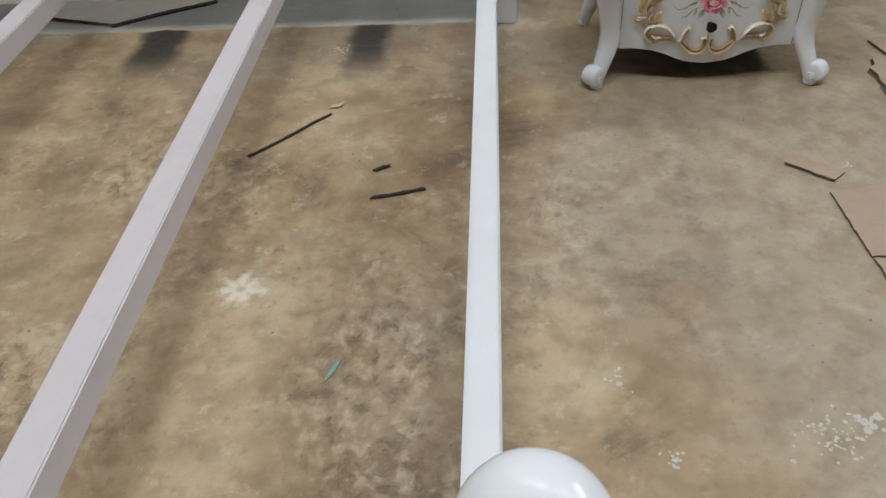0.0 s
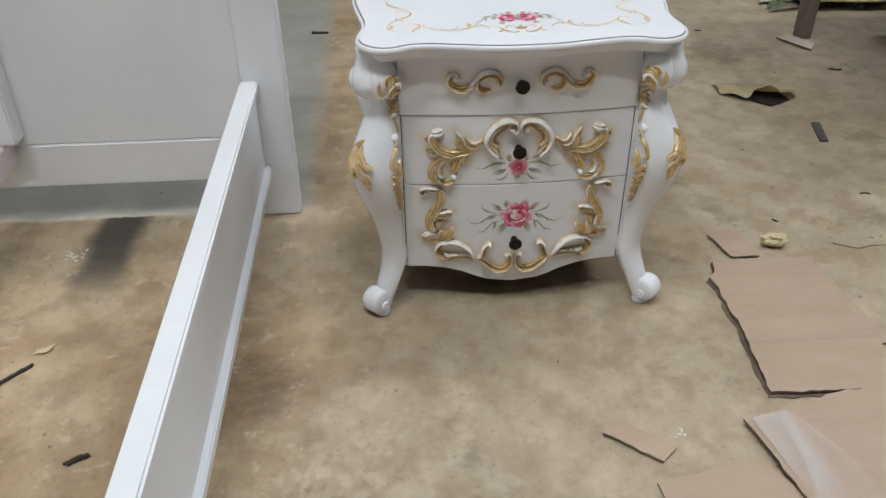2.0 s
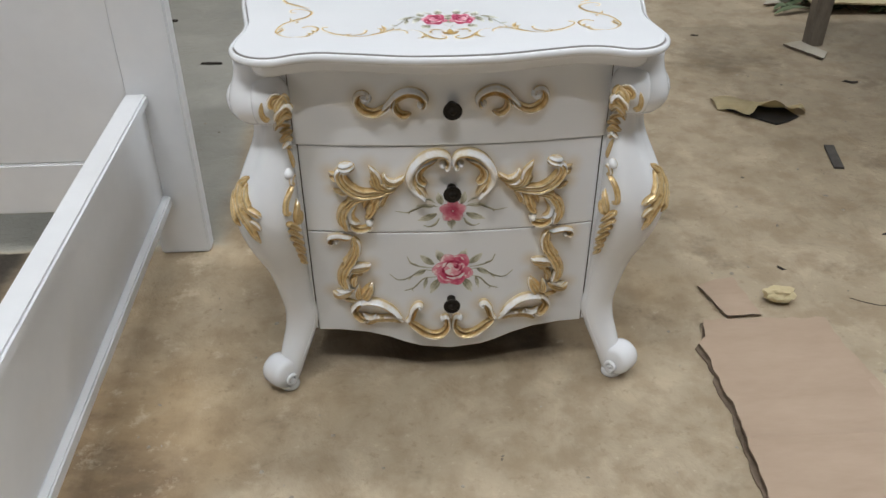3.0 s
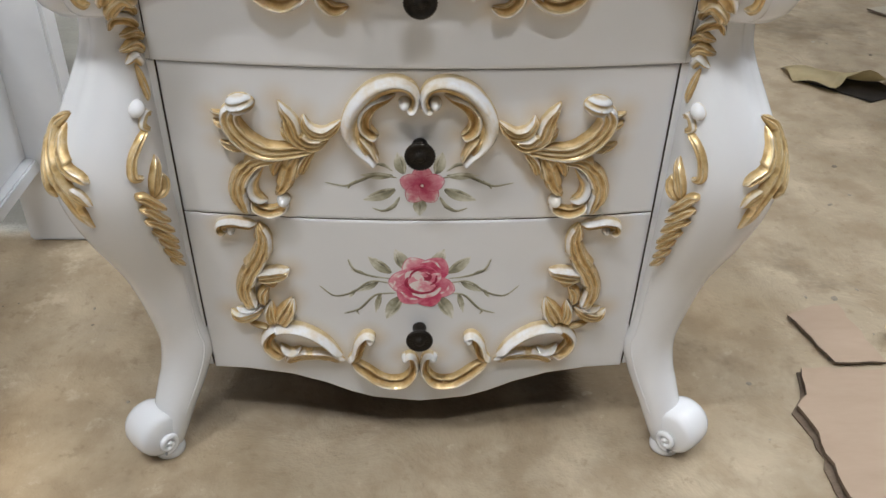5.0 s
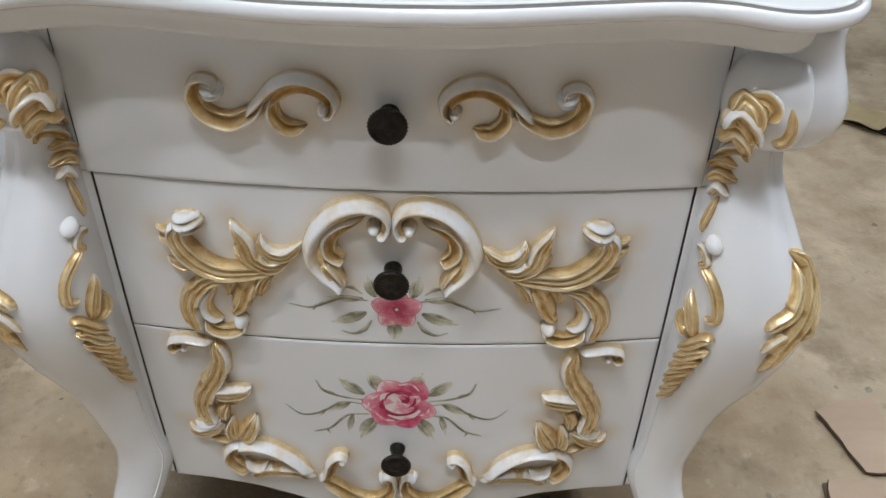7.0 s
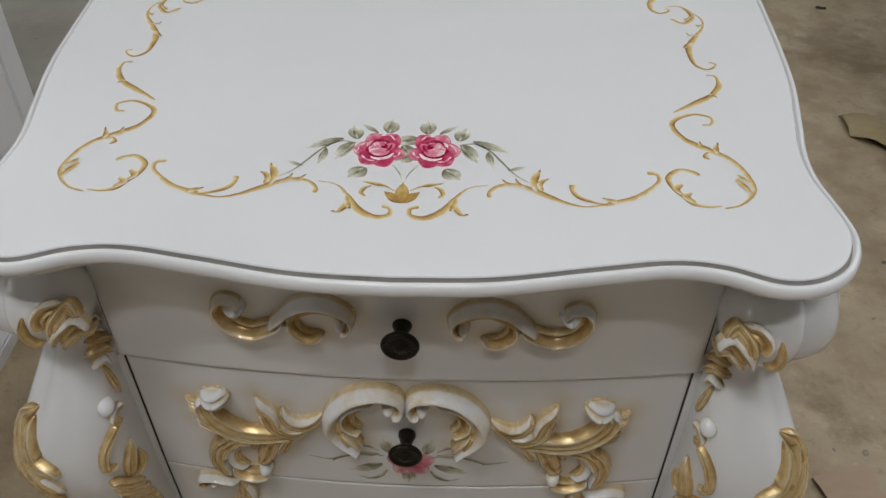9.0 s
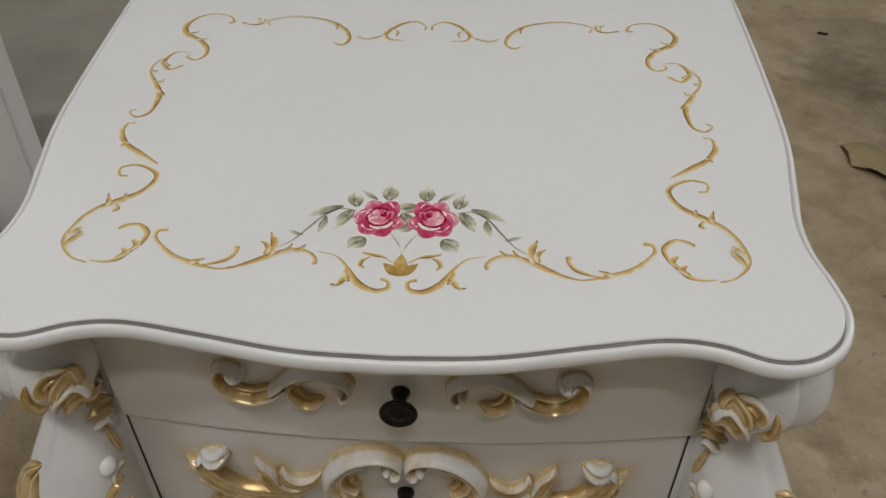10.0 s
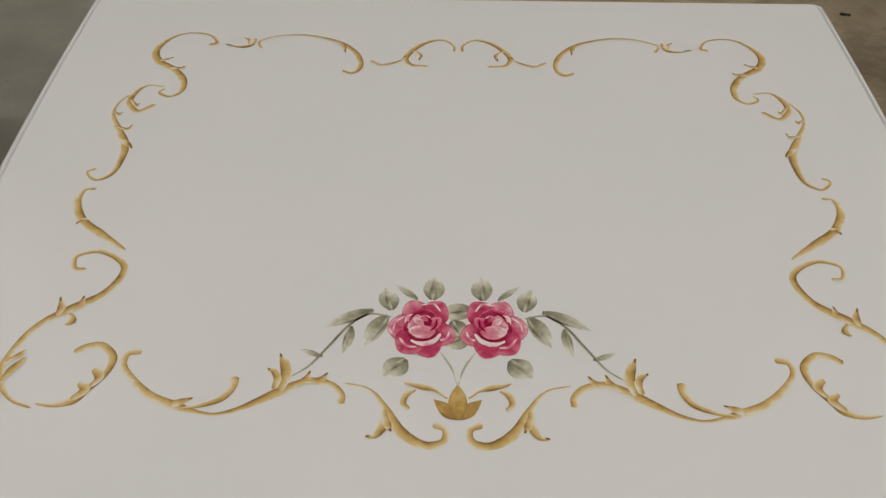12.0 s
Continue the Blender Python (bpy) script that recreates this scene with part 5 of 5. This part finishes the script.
sheet("cardboard", [(-1740, 456), (-1590, 545), (-1447, 624), (-1560, 960), (-2100, 860), (-1980, 520)], 0.005, CARD_GREY, 0.004, "pale cardboard sheet under the headboard", group=G, seed=14, warp=0.004)


sheet("cardboard", [(1335, 1715), (1620, 1690), (1980, 1700), (1990, 2010), (1340, 2030)], 0.006, CARD_PALE, 0.0, "pale ribbed cardboard lying on fallen leaves", group=G, seed=17, warp=0.008, base=0.032)


def curled_paper():
    bm = bmesh.new()
    nx, ny = 26, 9
    g = []
    for i in range(nx):
        u = i / (nx - 1)
        row = []
        for j in range(ny):
            v = j / (ny - 1)
            x = 0.780 + 0.225 * u + 0.01 * math.sin(9 * u)
            y = 0.944 - 0.02 * u + 0.014 * math.exp(-((u - 0.60) / 0.07) ** 2) * (1 - v) + 0.05 * (2 * u - 1) ** 6 * (1 - v) + (0.125 + 0.025 * math.sin(7 * u) - 0.05 * u) * v + 0.012 * math.sin(17 * u) * (1 - v)
            front = (0.030 + 0.014 * math.sin(8.5 * u + 3.0) + 0.006 * math.sin(23 * u)) * min(1, 5 * u) * min(1, 6 * (1 - u))
            z = 0.004 + front * (1 - v) ** 1.5 + 0.010 * math.sin(math.pi * v)
            row.append(bm.verts.new((x, y, z)))
        g.append(row)
    for i in range(nx - 1):
        for j in range(ny - 1):
            bm.faces.new((g[i][j], g[i + 1][j], g[i + 1][j + 1], g[i][j + 1]))
    bmesh.ops.solidify(bm, geom=bm.faces[:], thickness=0.0018)
    bmesh.ops.recalc_face_normals(bm, faces=bm.faces[:])
    bm.transform(Matrix.Translation((-0.89, -0.99, 0)))
    me = bpy.data.meshes.new("curled_paper")
    bm.to_mesh(me)
    bm.free()
    me.materials.append(CARD_PALE)
    me.polygons.foreach_set("use_smooth", [True] * len(me.polygons))
    ob = new("curled_paper", me)
    ob.location = (0.89, 0.99, 0)
    # black sheet put where the lifted paper only shades the floor
    shade_sheet = bmesh.new()
    ring = [shade_sheet.verts.new((x - 0.89, y - 0.99, 0.003 + 0.002 * (i % 2))) for i, (x, y) in enumerate([(0.795, 1.003), (0.832, 0.966), (0.866, 0.936), (0.904, 0.893), (0.945, 0.914), (0.980, 0.936), (0.96, 1.01), (0.86, 1.04)])]
    shade_sheet.faces.new(ring)
    bmesh.ops.triangulate(shade_sheet, faces=shade_sheet.faces[:])
    bmesh.ops.solidify(shade_sheet, geom=shade_sheet.faces[:], thickness=0.0015)
    bmesh.ops.recalc_face_normals(shade_sheet, faces=shade_sheet.faces[:])
    me = bpy.data.meshes.new("shade_sheet")
    shade_sheet.to_mesh(me)
    shade_sheet.free()
    me.materials.append(CURL_SHADE)
    under = new("shade_sheet", me)
    under.parent = ob
    tagged(under, "black sheet standing in for shade under the curled paper")
    return tagged(ob, "curled pale yellow paper with a torn wavy edge", "paper")


curled_paper()


def lump(name, at, size, mat, label, category, seed, rough=0.35):
    bm = bmesh.new()
    bmesh.ops.create_icosphere(bm, subdivisions=3, radius=1)
    for v in bm.verts:
        k = 1 + rough * noise.noise(v.co * 1.7 + Vector((seed, 0, 0))) + rough * 0.5 * noise.noise(v.co * 4.1 + Vector((0, seed, 0)))
        v.co = Vector((v.co.x * size[0], v.co.y * size[1], v.co.z * size[2])) * k
    low = min(v.co.z for v in bm.verts)
    for v in bm.verts:
        v.co.z -= low
    me = bpy.data.meshes.new(name)
    bm.to_mesh(me)
    bm.free()
    me.materials.append(mat)
    ob = new(name, me)
    ob.matrix_world = pose(*at, 0, 0, seed * 40)
    return tagged(ob, label, category)


lump("paper_ball", (0.630, 0.166, 0), (0.016, 0.030, 0.015), CARD_PALE, "crumpled yellowish paper ball beside the cardboard", "paper", 2, 0.42)


def stick(pts, half, mat, label, group="wood strips on the floor", seed=1, flat=0.6, name="wood_strip"):
    """A split, fibrous strip of wood: an uneven five-sided section with broken ends."""
    rng = random.Random(seed)
    c = spline(np.array(pts, float), 10) / 1000
    n, seg = len(c), 6
    t = tangents(c)
    verts, faces = [], []
    for i in range(n):
        w = half / 1000 * (1 + 0.30 * noise.noise(Vector((i * 0.35, seed, 0))))
        for j in range(seg):
            q = 2 * math.pi * j / seg + 0.3
            k = 1 + 0.22 * noise.noise(Vector((i * 0.5, j * 3.1, seed * 2.3)))
            a, h = math.cos(q) * w * k, math.sin(q) * w * flat * k
            slip = rng.uniform(-0.006, 0.006) if i in (0, n - 1) else 0.0
            verts.append((c[i, 0] - t[i, 1] * a + t[i, 0] * slip, c[i, 1] + t[i, 0] * a + t[i, 1] * slip, max(0.0004, h + w * flat * 0.95)))
    for i in range(n - 1):
        for j in range(seg):
            k = (j + 1) % seg
            faces.append((i * seg + j, i * seg + k, (i + 1) * seg + k, (i + 1) * seg + j))
    faces += [tuple(range(seg))[::-1], tuple((n - 1) * seg + j for j in range(seg))]
    at = Vector((*c.mean(axis=0), 0))
    me = mesh_of(name, [Vector(v) - at for v in verts], faces, mat, False)
    ob = new(name, me)
    ob.location = at
    return tagged(ob, label, name.replace("_", " "), group)


stick([(-1133, -317), (-1090, -272), (-1040, -214), (-1000, -165), (-960, -123)], 5.0, STICK, "long dark bent wood strip on the floor", seed=1)
stick([(-814, -497), (-760, -484), (-697, -464)], 5.8, STICK, "short broken dark wood strip", seed=2)
stick([(-818, -388), (-802, -376), (-786, -370)], 6, STICK, "small dark wood splinter", seed=3)
stick([(-1740, 452), (-1590, 541), (-1447, 620)], 5, STICK, "thin dark stick lying along cardboard", seed=4)
stick([(-530, 1655), (-468, 1651)], 7, STICK, "small dark stick on the floor far off", seed=5)
stick([(-670, 1416), (-612, 1411)], 6, STICK, "small dark stick on the floor far off", seed=6)
stick([(-860, 1800), (-815, 1795)], 7, STICK, "small dark stick on the floor far off", seed=7)
for path, half, seed in (([(672, 276), (681, 264)], 3.2, 21), ([(940, 377), (952, 380), (960, 374)], 3.0, 22), ([(1200, 1160), (1222, 1148), (1238, 1150)], 5.0, 23), ([(872, 1549), (890, 1544)], 4.0, 24)):
    stick(path, half, STICK, "tiny dark wood splinter on the floor", seed=seed)
stick([(772, 167), (800, 150), (826, 141), (858, 149), (893, 148)], 0.9, STICK, "thin dark wire lying on the floor", "", 25, 1.0, "wire")
sheet("wood_strip", [(979, 773), (1001, 769), (978, 656), (955, 660)], 0.005, CHIP, 0.001, "flat grey slate-coloured strip on the floor", "wood strip", "wood strips on the floor", 0.0012, 0.001, 18)
sheet("paper_scrap", [(-968, -94), (-958, -78), (-944, -74), (-930, -64), (-938, -84), (-950, -92)], 0.001, CARD_PALE, 0.001, "small white paper scrap at a stick's end", "paper", seed=15, warp=0.006)
sheet("plastic_scrap", [(-839, -1048), (-822, -1020), (-815, -995), (-826, -1008)], 0.002, TEAL, 0.001, "small teal plastic scrap on the floor", "scrap", seed=16, warp=0.003, rough_edge=0.001)


def bench():
    b = thing("work_bench", (2.2, 1.05, 0), "weathered grey wooden work bench standing on the floor", "bench")
    for lx, ly in ((1.23, 1.452), (3.2, 1.452), (1.645, 0.98), (3.2, 0.60)):
        bm = bmesh.new()
        bmesh.ops.create_cube(bm, size=1)
        for v in bm.verts:
            # a little thicker at the top, and leaning
            k = 1.0 + 0.22 * (v.co.z + 0.5)
            v.co = Vector((lx + v.co.x * 0.050 * k + 0.012 * (v.co.z + 0.5), ly + v.co.y * 0.044 * k, (v.co.z + 0.5) * 0.7395))
        bmesh.ops.bevel(bm, geom=bm.edges[:], offset=0.003, segments=2, affect="EDGES")
        part("leg", bm, BENCH_WOOD, b)
    # unseen shelf and long top, added to darken the floor below
    hang("shade_shelf", bevelled([(1.56, 3.23, 1.02, 1.47, 0.05, 0.09)], BENCH_WOOD, 0.003, "shade_shelf"), b)
    hang("benchtop", bevelled([(1.14, 3.34, 0.52, 1.58, 0.74, 0.78)], BENCH_WOOD, 0.004, "benchtop"), b)


bench()


def leafy_twig():
    rng = random.Random(5)
    verts, faces = [], []
    for k in range(16):
        x, y, a, ln = rng.uniform(1.24, 1.66), rng.uniform(1.69, 1.84), rng.uniform(-0.5, 0.5), rng.uniform(0.06, 0.16)
        o = len(verts)
        for i in range(6):
            u = i / 5
            w = 0.016 * math.sin(math.pi * (0.08 + 0.9 * u))
            z = 0.006 + 0.02 * math.sin(math.pi * u) * rng.random()
            for s in (-1, 0, 1):
                verts.append((x + ln * (u - 0.5) * math.cos(a) - s * w * math.sin(a) - 1.45, y + ln * (u - 0.5) * math.sin(a) + s * w * math.cos(a) - 1.76, z + (0.004 if s else 0)))
        for i in range(5):
            for s in range(2):
                faces.append((o + i * 3 + s, o + i * 3 + s + 1, o + i * 3 + s + 4, o + i * 3 + s + 3))
    ob = new("leaf_litter", mesh_of("leaf_litter", verts, faces, LEAFGREEN))
    ob.location = (1.45, 1.76, 0)
    return tagged(ob, "dry dark green fallen leaves on the floor", "leaves", kind="stuff")


leafy_twig()


def scatter(name, spots, mat, label, category, seed, flat):
    """Loose crumbs or dried splashes: many small flattened lumps in one mesh."""
    rng = random.Random(seed)
    verts, faces = [], []
    for x, y, spread, count, size in spots:
        for _ in range(count):
            px, py, r = x + rng.gauss(0, spread), y + rng.gauss(0, spread), size * rng.uniform(0.35, 1.25)
            if abs(px) < 0.31 and -0.06 < py < 0.4:
                continue
            o, seg = len(verts), 7
            el, tw = rng.uniform(0.5, 1.0), rng.uniform(0, 3.14)
            verts.append((px, py, r * flat + 0.0006))
            for h, s in ((0.6, 0.75), (-0.05, 1.0)):
                for j in range(seg):
                    q = 2 * math.pi * j / seg
                    a, b = r * s * math.cos(q) * rng.uniform(0.75, 1.2), r * s * el * math.sin(q) * rng.uniform(0.75, 1.2)
                    verts.append((px + a * math.cos(tw) - b * math.sin(tw), py + a * math.sin(tw) + b * math.cos(tw), r * flat * h + 0.0004))
            for j in range(seg):
                k = (j + 1) % seg
                faces += [(o, o + 1 + j, o + 1 + k), (o + 1 + j, o + 1 + seg + j, o + 1 + seg + k, o + 1 + k)]
    return tagged(new(name, mesh_of(name, verts, faces, mat)), label, category, kind="stuff")


scatter("paint_splashes", [(-0.335, -1.035, 0.013, 9, 0.005), (-0.257, -1.20, 0.012, 12, 0.006), (-0.02, -1.16, 0.028, 60, 0.0038), (-0.985, 0.262, 0.012, 14, 0.006), (0.05, -1.135, 0.015, 12, 0.008), (0.252, -0.392, 0.006, 5, 0.004), (0.118, -0.045, 0.004, 3, 0.004)], CHALK, "dried white paint splashes on the concrete", "splashes", 3, 0.06)
scatter("floor_crumbs", [(-0.6, -0.5, 0.45, 110, 0.0032), (0.2, -0.5, 0.4, 80, 0.0030), (0.9, 0.6, 0.5, 90, 0.005), (-0.3, 0.7, 0.5, 60, 0.004), (-1.3, -0.2, 0.5, 70, 0.0035)], CRUMBS, "small crumbs and grit strewn on the floor", "crumbs", 4, 0.5)
